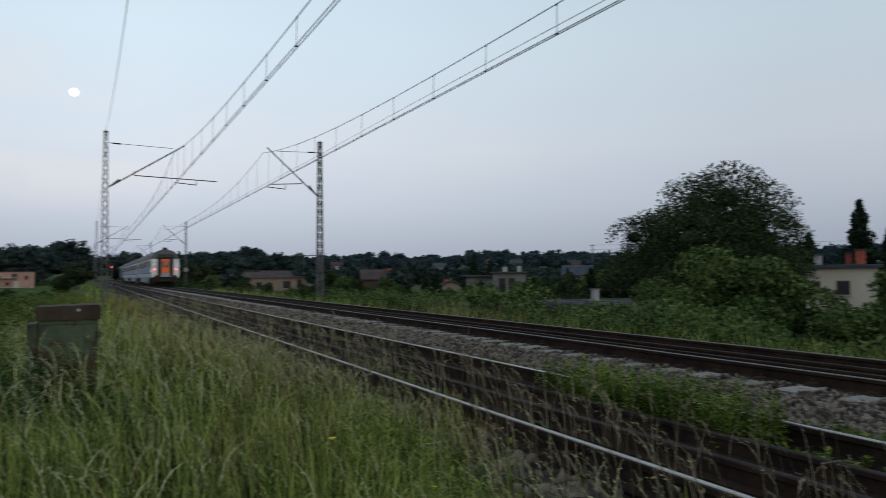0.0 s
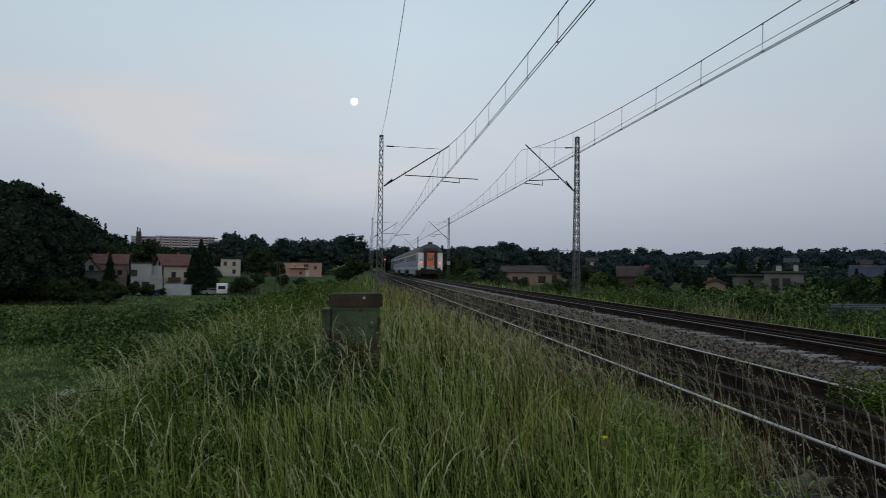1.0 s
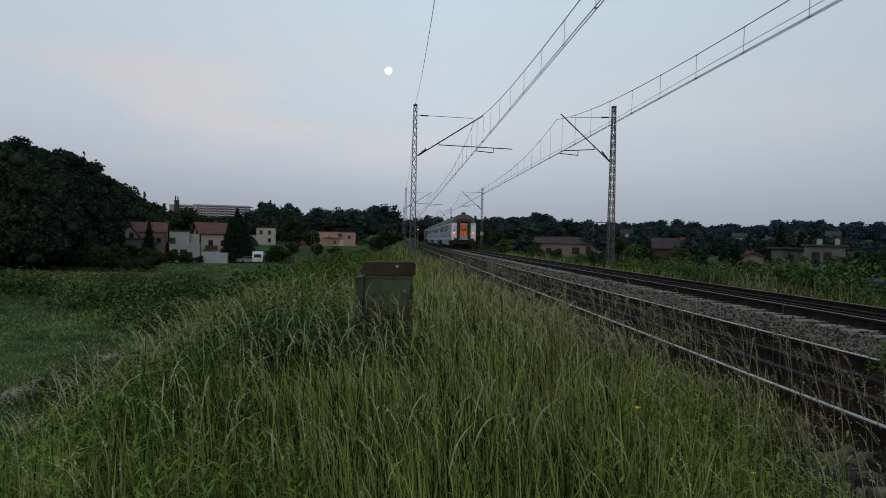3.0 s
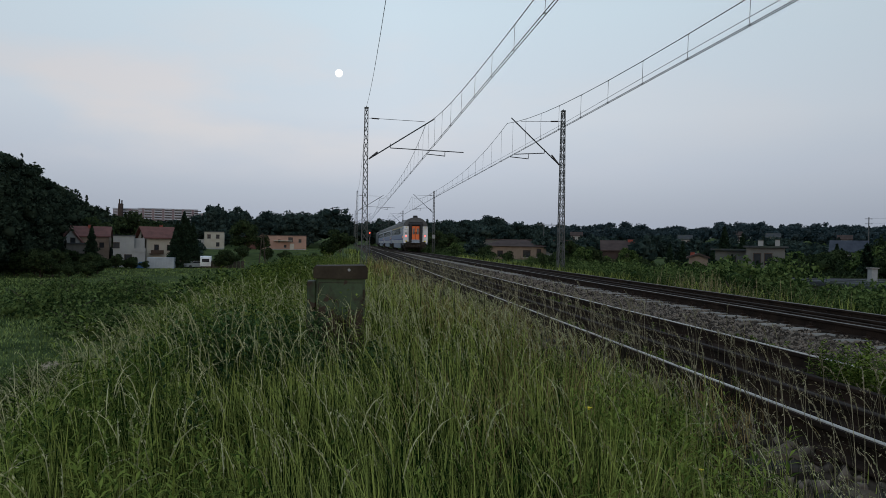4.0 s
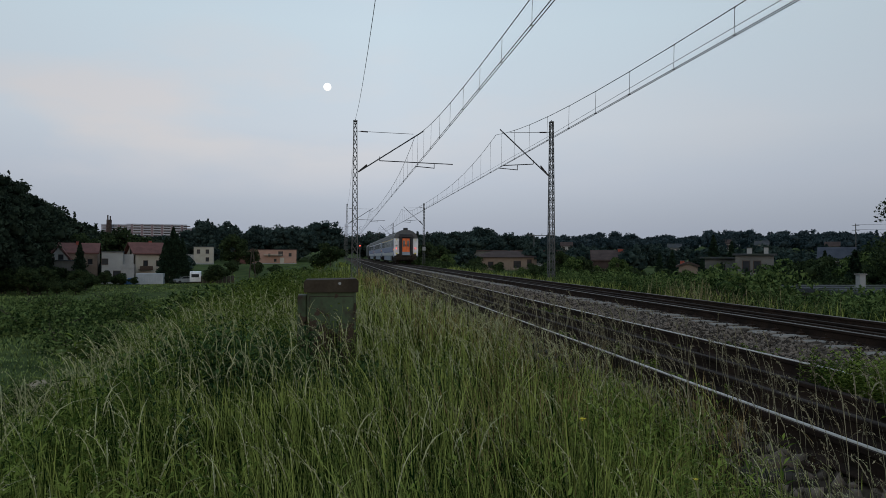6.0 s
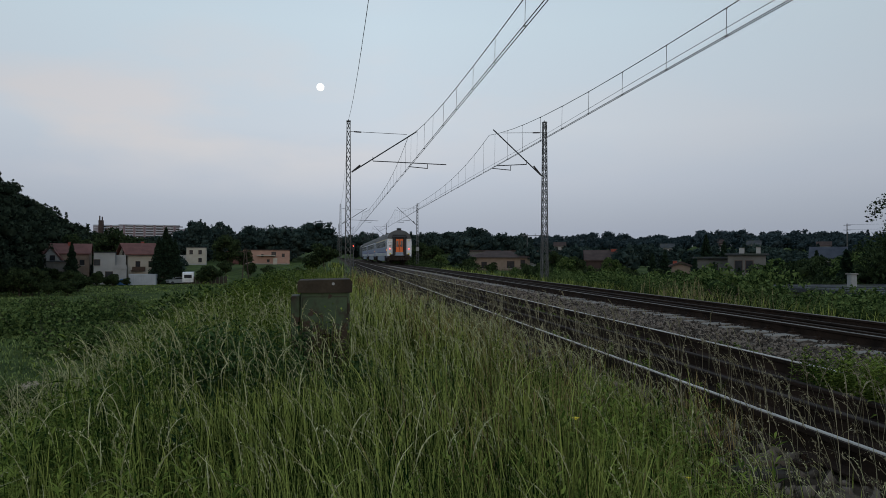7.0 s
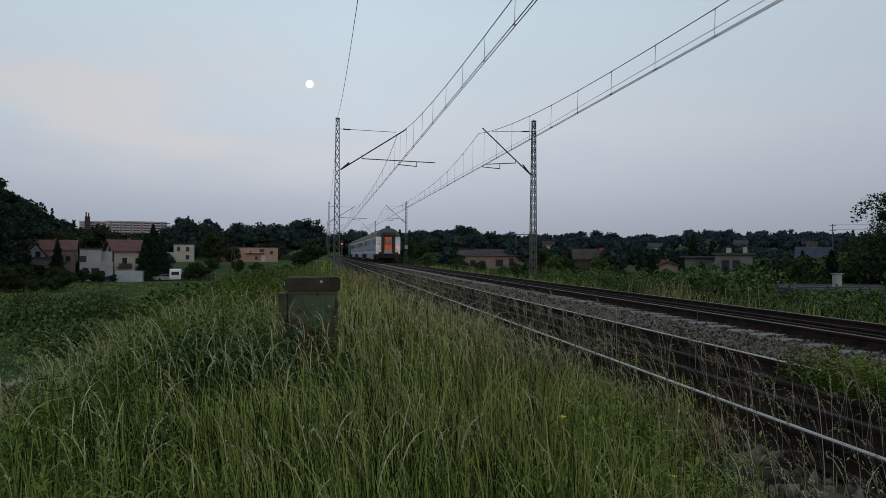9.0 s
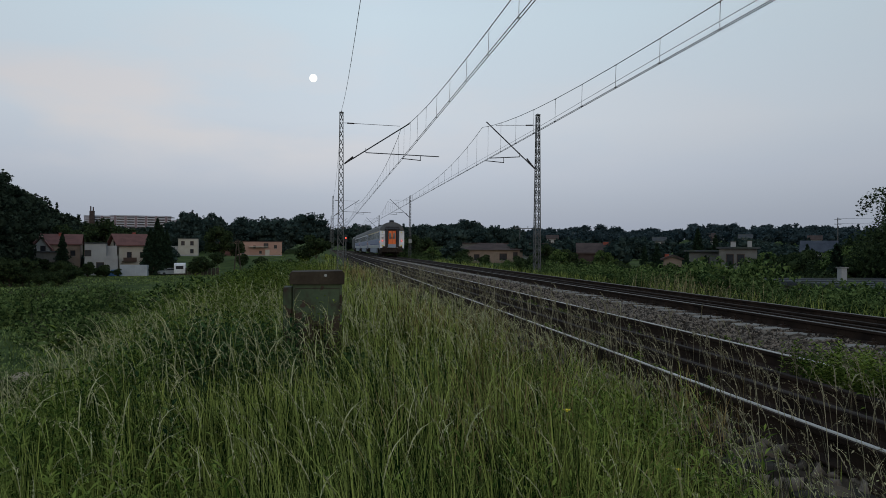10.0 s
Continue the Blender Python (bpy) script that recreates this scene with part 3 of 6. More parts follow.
def overhead(x, zt, name, feeder=None):
    t = thing(name, "tensioned overhead line with messenger wire, droppers and twin contact wires", "overhead line")
    run = []
    for a, b in zip(ROWS, ROWS[1:]):
        def sag(y):
            k = (y - a) / (b - a)
            return 5.67 + (zt - 5.67) * abs(2 * k - 1) ** 3.2
        run += [(x + 0.015 * math.sin(y * 0.056), y, sag(y)) for y in np.linspace(a, b, 25)[bool(run):]]
        for y in np.linspace(a + 1.3, b - 1.3, 22):
            xx = x + 0.015 * math.sin(y * 0.056)
            d = Shape().tube((x, y, 5.15), (xx, y, sag(y)), 0.006, None, 4)
            d.box(x - 0.034, x + 0.034, y - 0.012, y + 0.012, 5.13, 5.155)
            part("dropper", d.box(xx - 0.011, xx + 0.011, y - 0.014, y + 0.014, sag(y) - 0.025, sag(y) + 0.012), M_WIRE, t)
    part("messenger_wire", Shape().path(run, 0.0105, 5), M_WIRE, t)
    for s in (-0.03, 0.03):
        part("contact_wire", Shape().path([(x + s, y, 5.14) for y in np.linspace(ROWS[0], ROWS[-1], 33)], 0.0095, 5), M_WIRE, t)
    return t


def anchor_wire(x, mast_x, y, reach, z0, z1):
    """A slack wire from the contact line up to a mast and down again beyond it."""
    pts = [(x + (mast_x - x) * k, y - reach * (1 - k), z0 + (z1 - z0) * k ** 0.85) for k in np.linspace(0, 1, 9)]
    pts += [(p[0], 2 * y - p[1], p[2]) for p in pts[-2::-1]]
    solid("anchor_wire", Shape().path(pts, 0.0075, 5), M_WIRE, "thin anchor wire between mast and overhead line", "cable")


anchor_wire(FAR_X + 0.05, RX - 0.1, ROWS[1], 33.0, 5.18, 6.85)
overhead(NEAR_X + 0.02, 6.66, "overhead_line")
overhead(FAR_X + 0.02, 6.82, "overhead_line")
fw = []
for a, b in zip(ROWS, ROWS[1:]):
    fw += [(LX + 0.02, y, HL + 0.2 - (HL + 0.2 - 5.7) * 4 * ((y - a) / (b - a)) * (1 - (y - a) / (b - a)) * (1 if a < 0 else 0.6)) for y in np.linspace(a, b, 21)[bool(fw):]]
solid("feeder_wire", Shape().path(fw, 0.007, 5), M_WIRE, "single slack dark wire between mast tops", "cable")


# ---- woods, trees and bushes ----
def leaf_cloud(points, size):
    """Small three-cornered leaf sprays at the points, turned at random. Returns vertices and triangles."""
    n = len(points)
    a = RNG.normal(0, 1, (n, 3))
    a /= np.linalg.norm(a, axis=1)[:, None]
    b = np.cross(a, RNG.normal(0, 1, (n, 3)))
    b /= np.linalg.norm(b, axis=1)[:, None]
    s = (np.asarray(size) * RNG.uniform(0.55, 1.35, n))[:, None]
    a, b, p = a * s, b * s, points
    v = np.stack([p - a * 0.7 - b * 0.55, p + a * 0.95, p - a * 0.25 + b * 0.8], 1).reshape(-1, 3)
    return v, np.arange(3 * n).reshape(-1, 3)


def ball(subdivisions):
    b = bmesh.new()
    bmesh.ops.create_icosphere(b, subdivisions=subdivisions, radius=1.0)
    v = np.array([p.co[:] for p in b.verts])
    b.verts.index_update()
    f = np.array([[p.index for p in q.verts] for q in b.faces])
    b.free()
    return v, f


BALL_ROUGH, BALL_FINE = ball(1), ball(2)


def crown_points(n, height, radius, base, lumps, conifer=False, spread=(0.35, 0.78), cores=None):
    """Points of a crown: lumps of leaves round limbs, uneven, with gaps; or the tiers of a spruce.
    cores collects the centre and radius of each dense inner clump."""
    if conifer:
        t = RNG.random(n) ** 0.7
        z = height - t * (height - base)
        r = radius * (0.06 + t) * (0.62 + 0.42 * np.abs(np.sin(z * 2.3))) * np.sqrt(RNG.uniform(0.1, 1, n))
        a = RNG.uniform(0, 6.283, n)
        k = 0.68 + 0.32 * np.sin(a * 5 + z * 2.6)
        if cores is not None:
            for t in np.linspace(0.15, 0.95, 7):
                cores.append((np.array((0, 0, height - t * (height - base))), radius * (0.05 + t) * 0.5))
        return np.stack([r * k * np.cos(a), r * k * np.sin(a), z - 0.25 * r], 1)
    k = np.arange(lumps)
    cz = 1 - 2 * (k + 0.5) / lumps
    cr, ca = np.sqrt(1 - cz ** 2), k * 2.39996 + RNG.uniform(0, 6.283)
    c = np.stack([cr * np.cos(ca), cr * np.sin(ca), cz], 1) + RNG.normal(0, 0.2, (lumps, 3))
    c /= np.linalg.norm(c, axis=1)[:, None]
    mid = (height + base) / 2
    half = (height - base) / 2
    c = c * np.array([radius, radius, half]) * RNG.uniform(*spread, (lumps, 1)) + (0, 0, mid)
    lr = radius * RNG.uniform(0.28, 0.52, lumps)
    if cores is not None:
        cores += [(q, r * 0.72) for q, r in zip(c, lr)]
    w = RNG.choice(lumps, n, p=lr ** 2 / (lr ** 2).sum())
    d = RNG.normal(0, 1, (n, 3))
    d /= np.linalg.norm(d, axis=1)[:, None]
    d[:, 2] = np.where(d[:, 2] < -0.3, -d[:, 2], d[:, 2])
    return c[w] + d * (lr[w] * RNG.uniform(0.72, 1.12, n))[:, None] * (1, 1, 0.8)


def core_mesh(cores, shape):
    """Uneven dense clumps inside a crown. Returns vertices and triangles."""
    bv, bf = shape
    V = [q + bv * (r * RNG.uniform(0.78, 1.08, (len(bv), 1))) * (1, 1, 0.8) for q, r in cores]
    return np.concatenate(V), np.concatenate([bf + i * len(bv) for i in range(len(cores))])


def woods(name, spots, mat, label, cards, size, low=0.1, shape=BALL_ROUGH):
    """Many far trees as one mass. spots: rows of x, y, height, radius, conifer."""
    V, T, k = [], [], 0
    for x, y, h, r, con in spots:
        at, cores = np.array((x, y, float(land(x, y)))), []
        p = crown_points(int(cards * (0.8 if con else 1.0)), h, r, h * low, RNG.integers(12, 22), con, (0.32, 0.76), cores)
        for v, f in (leaf_cloud(p, size * (0.85 if con else 1.0)), core_mesh(cores, shape)):
            V.append(v + at)
            T.append(f + k)
            k += len(v)
    return tagged(new(name, flat_mesh(name, np.concatenate(V), np.zeros((0, 4), int), np.concatenate(T), mat)), label, "trees", kind="stuff")


def polar(az, d):
    """A place by its bearing from the track's line, degrees to the right, and its distance."""
    return d * math.sin(radians(az)), d * math.cos(radians(az))


R = random.Random(3)


def skyline(table, az):
    return float(np.interp(az, [p[0] for p in table], [p[1] for p in table]))


def tree_at(az, d, rise, lo, hi, radius, conifer):
    """A tree whose top stands at the angle rise over the level, held to a likely height."""
    x, y = polar(az, d)
    h = 0.94 + d * math.tan(radians(rise)) - float(land(x, y))
    return (x, y, min(hi, max(lo, h * 1.1)), radius, conifer)


# dark wood along the meadow's far side, sinking away behind the houses
WOOD_TOP = ((-60, 8.6), (-36, 8.0), (-30, 7.3), (-26.3, 6.7), (-23.2, 5.7), (-21.5, 4.3), (-19.6, 3.0), (-17.7, 2.1), (-17.0, 1.45), (-14.5, 1.2), (-12, 1.1))
WOOD_EDGE = ((-60, 112), (-26, 122), (-24, 132), (-22, 148), (-21.3, 160), (-20.9, 184), (-17, 210), (-12, 240))
near, back = [], []
for k in range(330):
    az = -13 - 39 * R.random() ** 0.9
    deep = R.random() ** 1.4
    d = skyline(WOOD_EDGE, az) + 45 * deep
    t = tree_at(az, d, skyline(WOOD_TOP, az) * (0.62 + 0.38 * min(1, deep * 3.2)) * R.uniform(0.9, 1.02), 5, 25, R.uniform(3.4, 5.2), R.random() < 0.12)
    (near if d < 185 and az > -36 and deep < 0.55 else back).append(t)
for k in range(90):
    az = -21.2 - 20 * R.random()
    near.append(tree_at(az, skyline(WOOD_EDGE, az) - R.uniform(0, 5), R.uniform(-0.6, 2.2), 2.5, 11, R.uniform(2.2, 3.6), False))
woods("woodland", near, M_DARKLEAF, "dense dark broadleaf wood on the valley side", 1250, 0.40, shape=BALL_ROUGH)
woods("woodland", back, M_DARKLEAF, "dark broadleaf wood receding along the valley", 600, 0.58)

# woods behind the houses and the track
LEFT_TOP = ((-22, 1.2), (-11.6, 1.3), (-10.9, 2.5), (-9.3, 2.75), (-7.7, 2.55), (-7.35, 1.5), (-7.1, 1.5), (-6.6, 2.3), (-4.6, 2.2), (-2.2, 2.45), (-0.9, 2.65), (-0.4, 2.2), (0.2, 1.5), (4, 1.85))
spots = []
for k in range(190):
    az = R.uniform(-21, 3.2)
    d = R.uniform(285, 390)
    if az > -0.5:
        d += 40
    spots.append(tree_at(az, d, skyline(LEFT_TOP, az) * R.uniform(0.78, 1.04), 5, 20, R.uniform(3.6, 5.8), R.random() < 0.15))
RIGHT_TOP = ((0, 1.7), (4, 1.8), (7, 2.0), (9.3, 2.0), (10.3, 2.55), (11.5, 2.1), (12.3, 1.65), (14, 1.7), (18, 1.75), (20.5, 2.0), (22.6, 1.95), (23.6, 1.4), (25, 1.85), (26.3, 1.5),
             (27.5, 2.05), (30, 2.2), (33, 2.05), (36, 1.85), (40, 2.0), (62, 2.2))
for k in range(120):
    az = R.uniform(0.8, 15)
    d = R.uniform(240, 400)
    x, y = polar(az, d)
    if abs(x - 6) < 12:
        continue
    spots.append(tree_at(az, d, skyline(RIGHT_TOP, az) * R.uniform(0.55, 0.97), 4, 15, R.uniform(3.4, 5.5), R.random() < 0.12))
for k in range(60):
    az = R.uniform(-20, -1.5)
    d = R.uniform(175, 300)
    x, y = polar(az, d)
    if az > -11.5 and d < 268:
        continue
    spots.append((x, y, R.uniform(3, 6.5), R.uniform(2.2, 3.8), R.random() < 0.25))
woods("woodland", spots, M_FARLEAF_HAZED, "distant mixed wood behind the houses", 680, 0.6)

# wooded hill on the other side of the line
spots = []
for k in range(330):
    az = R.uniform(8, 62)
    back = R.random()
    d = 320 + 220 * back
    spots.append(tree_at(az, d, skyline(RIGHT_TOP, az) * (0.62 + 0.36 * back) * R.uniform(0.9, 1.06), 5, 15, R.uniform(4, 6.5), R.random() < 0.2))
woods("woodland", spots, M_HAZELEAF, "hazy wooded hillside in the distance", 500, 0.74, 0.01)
spots = []
for k in range(230):
    az = R.uniform(9, 60)
    d = 120 + 190 * R.random()
    x, y = polar(az, d)
    if abs(x - 6) < 14:
        continue
    spots.append((x, y, R.uniform(2.5, 5.5), R.uniform(1.8, 3.4), R.random() < 0.35))
woods("woodland", spots, M_FARLEAF_HAZED, "scattered garden trees among distant houses", 480, 0.45)


def tree_kind(height, radius, base, leaves, size, mat, conifer=False, seed=1, lumps=22, spread=(0.35, 0.78), dense=0.7):
    """Meshes of a trunk with limbs and of a crown."""
    r = random.Random(seed)
    s = Shape()
    if conifer:
        s.tube((0, 0, -0.3), (0, 0, height * 0.95), radius * 0.06 + 0.05, 0.02, 7)
        for i in range(16):
            z = base + (height - base) * i / 17
            a = i * 2.4
            q = radius * (1 - (z - base) / (height - base)) * 0.8
            s.tube((0, 0, z), (q * math.cos(a), q * math.sin(a), z - 0.2 * q), 0.03, 0.008, 4)
    else:
        p, w = Vector((0, 0, -0.3)), 0.032 * height + 0.02
        for i in range(4):
            q = p + Vector((r.uniform(-0.15, 0.15), r.uniform(-0.15, 0.15), 1)) * (height * 0.14)
            s.tube(p, q, w, w * 0.8, 8)
            p, w = q, w * 0.8
            for j in range(2):
                a, e = r.uniform(0, 6.28), r.uniform(0.5, 0.9)
                tip = p + Vector((math.cos(a), math.sin(a), r.uniform(0.4, 0.9))) * radius * e
                s.tube(p, tip, w * 0.5, 0.02, 5)
                for _ in range(2):
                    m = p.lerp(tip, r.uniform(0.45, 0.8))
                    s.tube(m, m + Vector((r.uniform(-1, 1), r.uniform(-1, 1), r.uniform(0.2, 1))) * radius * 0.35, w * 0.2, 0.01, 4)
        s.tube(p, p + Vector((0.1, 0.1, height * 0.3)), w, 0.03, 6)
    cores = []
    pts = crown_points(leaves, height, radius, base, lumps, conifer, spread, cores)
    v, f = leaf_cloud(pts, size)
    cv, cf = core_mesh([(q, r * dense) for q, r in cores], BALL_FINE if leaves > 5500 else BALL_ROUGH)
    return s.mesh("trunk", M_BARK, True), flat_mesh("crown", np.concatenate([v, cv]), np.zeros((0, 4), int), np.concatenate([f, cf + len(v)]), mat)


def plant_tree(name, kind, label, category, x, y, z=None, turn=0, scale=1.0, group=""):
    t = thing(name, label, category, (x, y, float(land(x, y)) if z is None else z), turn, group)
    t.scale = (scale, scale, scale)
    part("trunk", kind[0], M_BARK, t)
    part("crown", kind[1], M_LEAF, t)
    return t


K_BIG = tree_kind(11.8, 5.9, 1.2, 66000, 0.105, M_LEAF, seed=5, lumps=52, spread=(0.45, 0.96), dense=0.4)
K_MID = tree_kind(7.0, 3.0, 0.7, 6000, 0.15, M_LEAF, seed=6, spread=(0.4, 0.92), dense=0.75)
K_SPRUCE = tree_kind(10.0, 3.2, 0.4, 7000, 0.22, M_NEEDLE, True, seed=7, dense=0.7)
K_SPRUCE_F = tree_kind(10.0, 3.2, 0.4, 4200, 0.28, M_NEEDLE, True, seed=17, dense=0.8)
K_BUSH = tree_kind(2.8, 1.7, 0.1, 3800, 0.10, M_LEAF_B, seed=8, lumps=18, spread=(0.4, 0.95), dense=0.45)
K_BUSH_F = tree_kind(3.0, 1.8, 0.1, 1700, 0.17, M_LEAF, seed=28, lumps=14, spread=(0.4, 0.95), dense=0.85)
K_MID_F = tree_kind(7.0, 3.0, 0.7, 2600, 0.24, M_LEAF, seed=26, spread=(0.4, 0.92), dense=0.85)
K_ELDER_F = tree_kind(6.0, 2.3, 0.3, 3600, 0.17, M_LEAF_B, seed=19, lumps=20, spread=(0.45, 0.98), dense=0.8)
K_ELDER = tree_kind(6.0, 2.3, 0.2, 21000, 0.085, M_LEAF_B, seed=18, lumps=34, spread=(0.45, 0.98), dense=0.35)
K_BUSH_D = tree_kind(3.4, 2.0, 0.2, 1500, 0.17, M_LEAF, seed=9, lumps=18, spread=(0.4, 0.95), dense=0.8)
K_SPRAWL = tree_kind(0.9, 3.4, 0.0, 2600, 0.13, M_LEAF_B, seed=48, lumps=26, spread=(0.3, 1.0), dense=0.3)
K_BRAMBLE = tree_kind(2.0, 1.6, 0.0, 2900, 0.075, M_LEAF_B, seed=38, lumps=22, spread=(0.5, 1.0), dense=0.5)

plant_tree("walnut_tree", K_BIG, "large round-crowned dark green broadleaf tree beside a shed", "tree", 33.0, 31.7, -4.4, 0, 0.88)
plant_tree("broadleaf_tree", K_BIG, "dark broadleaf tree behind a flat-roofed house", "tree", 41.0, 41.5, -4.4, 130, 0.82)
plant_tree("broadleaf_tree", K_MID, "small dark green broadleaf tree", "tree", 46.0, 36.5, -4.2, 40, 0.95)
for x, y, s in ((27.2, 37.5, 0.62), (30.4, 35.6, 0.8), (33.0, 38.5, 0.9), (29.4, 42.0, 0.75), (36.0, 41.0, 1.0)):
    plant_tree("broadleaf_tree", K_MID, "dark leafy tree behind the shed", "tree", x, y, -4.2, x * 51, s)
for x, y, s in ((25.6, 39.5, 0.5), (29.0, 38.0, 0.56)):
    plant_tree("spruce_tree", K_SPRUCE, "dark bushy conifer behind the shed", "tree", x, y, -4.2, x * 9, s)
plant_tree("spruce_tree", K_SPRUCE, "tall dark spruce with drooping tiers", "tree", 57.0, 38.9, -4.2, 0, 1.12)
for x, y, s in ((55.5, 42.5, 0.85), (64, 41, 0.9), (60, 47, 0.8)):
    plant_tree("spruce_tree", K_SPRUCE, "dark spruce in a garden", "tree", x, y, -4.0, x * 7, s)
# spruces and trees among the far houses
for px, py, s in ((-51.2, 152, 0.85), (-35.6, 161.5, 1.2), (-37.6, 163, 0.9), (-54.5, 146, 0.55), (-52.0, 138, 0.5), (-33.6, 161, 0.95), (-36.6, 159.8, 1.0), (-34.6, 160.4, 1.05), (-57, 142, 0.6)):
    plant_tree("spruce_tree", K_SPRUCE, "dark conifer in front of the valley houses", "tree", px, py, None, px * 11, s)
for px, py, s in ((-30.5, 215, 1.45), (-26.5, 222, 0.8), (-45.0, 147, 0.42), (-27, 163, 0.55), (-52, 128, 0.55), (-60.8, 152, 0.7), (-60, 139, 0.8), (-56, 133, 0.6), (-61, 146, 0.9), (-70, 168, 1.5), (-60, 184, 1.5), (-49, 182, 1.4), (-55, 190, 1.7)):
    plant_tree("broadleaf_tree", K_MID_F, "round dark green tree by the valley houses", "tree", px, py, None, px * 13, s)
for px, py, s in ((45, 95, 0.5), (40, 88, 0.5), (43.2, 78.6, 0.42), (45.6, 77.4, 0.36), (41.3, 79.5, 0.46), (52, 92, 0.62), (60, 84, 0.5), (66, 84, 0.6), (58, 108, 0.7), (52, 72, 0.5), (57, 74, 0.45)):
    plant_tree("spruce_tree", K_SPRUCE_F, "dark spruce between low houses", "tree", px, py, None, px * 17, s)
for px, py, s in ((49.5, 70, 0.75), (53, 66, 0.85), (57, 64, 0.95), (47, 73, 0.55), (60.5, 62, 1.05), (51, 60, 0.7), (44.5, 62, 0.5), (40.5, 63, 0.42), (47.5, 57, 0.6)):
    plant_tree("broadleaf_tree", K_MID, "dark shadowy garden tree behind the shed", "tree", px, py, None, px * 41, s)
for px, py, s in ((21.5, 118, 0.5), (29, 108, 0.36), (18, 135, 0.7), (17.5, 150, 0.8), (34, 100, 0.6), (36, 118, 0.6), (33, 78, 0.5), (31, 60, 0.5), (38, 52, 0.55), (43, 57, 0.6), (48, 50, 0.6), (36, 44, 0.55), (30, 46, 0.45), (26, 90, 0.55), (56, 60, 0.8), (63, 70, 0.8), (28, 72, 0.45)):
    plant_tree("broadleaf_tree", K_MID_F if py > 70 else K_MID, "rounded garden tree beyond the railway bank", "tree", px, py, None, px * 19, s)
# bushes down the far side of the bank
BR = random.Random(12)
for k in range(13):
    plant_tree("bush", K_BUSH_F, "dark hedge shrub before the valley houses", "bush", -60 + 1.5 * k + BR.uniform(-0.5, 0.5), 153 + BR.uniform(-1, 1.5), None, BR.uniform(0, 360), BR.uniform(0.4, 0.75) + (0.4 if k < 5 else 0))
for x, y, s in ((17.6, 19.9, 1.0), (17.0, 16.6, 1.0), (18.8, 14.6, 1.2), (21.5, 13.4, 1.3), (15.2, 13.0, 0.7), (14.6, 16.0, 0.62), (14.2, 19.2, 0.6), (14.0, 11.0, 0.65), (16.5, 11.2, 0.95), (13.4, 14.2, 0.6), (13.2, 17.4, 0.55), (13.0, 20.6, 0.55), (13.3, 22.8, 0.55), (13.6, 15.8, 0.55), (13.5, 19.0, 0.6), (14.4, 24.6, 0.65), (13.0, 25.6, 0.55), (12.2, 18.2, 0.42), (12.3, 21.8, 0.42), (12.4, 15.0, 0.42), (14.9, 22.0, 0.65), (15.3, 25.0, 0.7), (13.0, 12.2, 0.55), (19.5, 36.5, 1.0), (22, 38.5, 1.1), (18.6, 41, 1.0), (16.2, 24.5, 0.75), (16.6, 27.5, 0.8), (17.2, 31, 0.85), (16.5, 21.6, 0.85)):
    plant_tree("bush", K_BUSH, "green leafy elder bush on the bank", "bush", x, y, None, x * 23, s)
for x, y, s in ((21.9, 19.3, 1.06), (19.9, 20.9, 0.86), (24.6, 17.6, 0.62), (26.6, 17.4, 0.66), (25.6, 14.9, 0.98), (28.5, 14.5, 1.0), (23.4, 16.2, 0.72), (31.0, 40.5, 0.8), (35, 55, 0.85), (39, 73, 0.62), (42, 79, 0.5), (45.5, 75, 0.5), (38.5, 78, 0.55), (48, 62, 0.9), (32, 98, 0.7), (41.5, 106, 0.6), (17.5, 122, 0.6), (44, 140, 0.5)):
    plant_tree("elder_tree", K_ELDER_F if y > 35 else K_ELDER, "tall green elder shrub beyond the railway", "shrub", x, y, None, x * 31, s)
for x, y, s in ((-11.7, 26.0, 0.36), (-11.3, 27.3, 0.42), (-10.9, 25.2, 0.4), (-10.7, 28.4, 0.36)):
    plant_tree("bush", K_BUSH, "low dark bramble beside the dirt path", "bush", x, y, None, x * 37 + y * 11, s)
for k in range(34):
    y = 24 + 5.5 * k + BR.uniform(-2, 2)
    x = BR.uniform(12.8, 18.5) if y > 40 else BR.uniform(13.0, 16.5)
    plant_tree("bush", K_BUSH_F if y > 48 else (K_BUSH if BR.random() < 0.6 else K_BUSH_D), "low green shrub along the railway bank", "bush", x, y, None, BR.uniform(0, 360), BR.uniform(0.45, 0.8))
for x, y, s in ((-57.5, 156, 1.3), (-54.5, 157, 1.2), (-52.4, 155, 1.0), (-49.6, 153, 0.7), (-44.6, 155, 0.75), (-43.6, 153, 0.5), (-27.5, 158, 0.9), (-25.6, 157, 1.2), (-29, 200, 1.2), (-22, 196, 1.1), (-17, 190, 1.0), (-2.55, 15.4, 0.5), (-1.9, 16.8, 0.4), (-1.35, 18.8, 0.34), (-2.2, 19.6, 0.4), (-1.5, 23.0, 0.34), (-2.4, 24.5, 0.42), (-1.6, 28.5, 0.36), (-2.2, 33, 0.36), (-3.4, 40, 0.4), (-2.6, 52, 0.36), (-3.2, 66, 0.36), (-4, 80, 0.5), (-1.6, 105, 1.05), (-3.6, 112, 0.9)):
    plant_tree("bush", K_BUSH_F if y > 50 else K_BUSH, "leafy green shrub on the edge of the bank", "bush", x, y, None, x * 29, s)


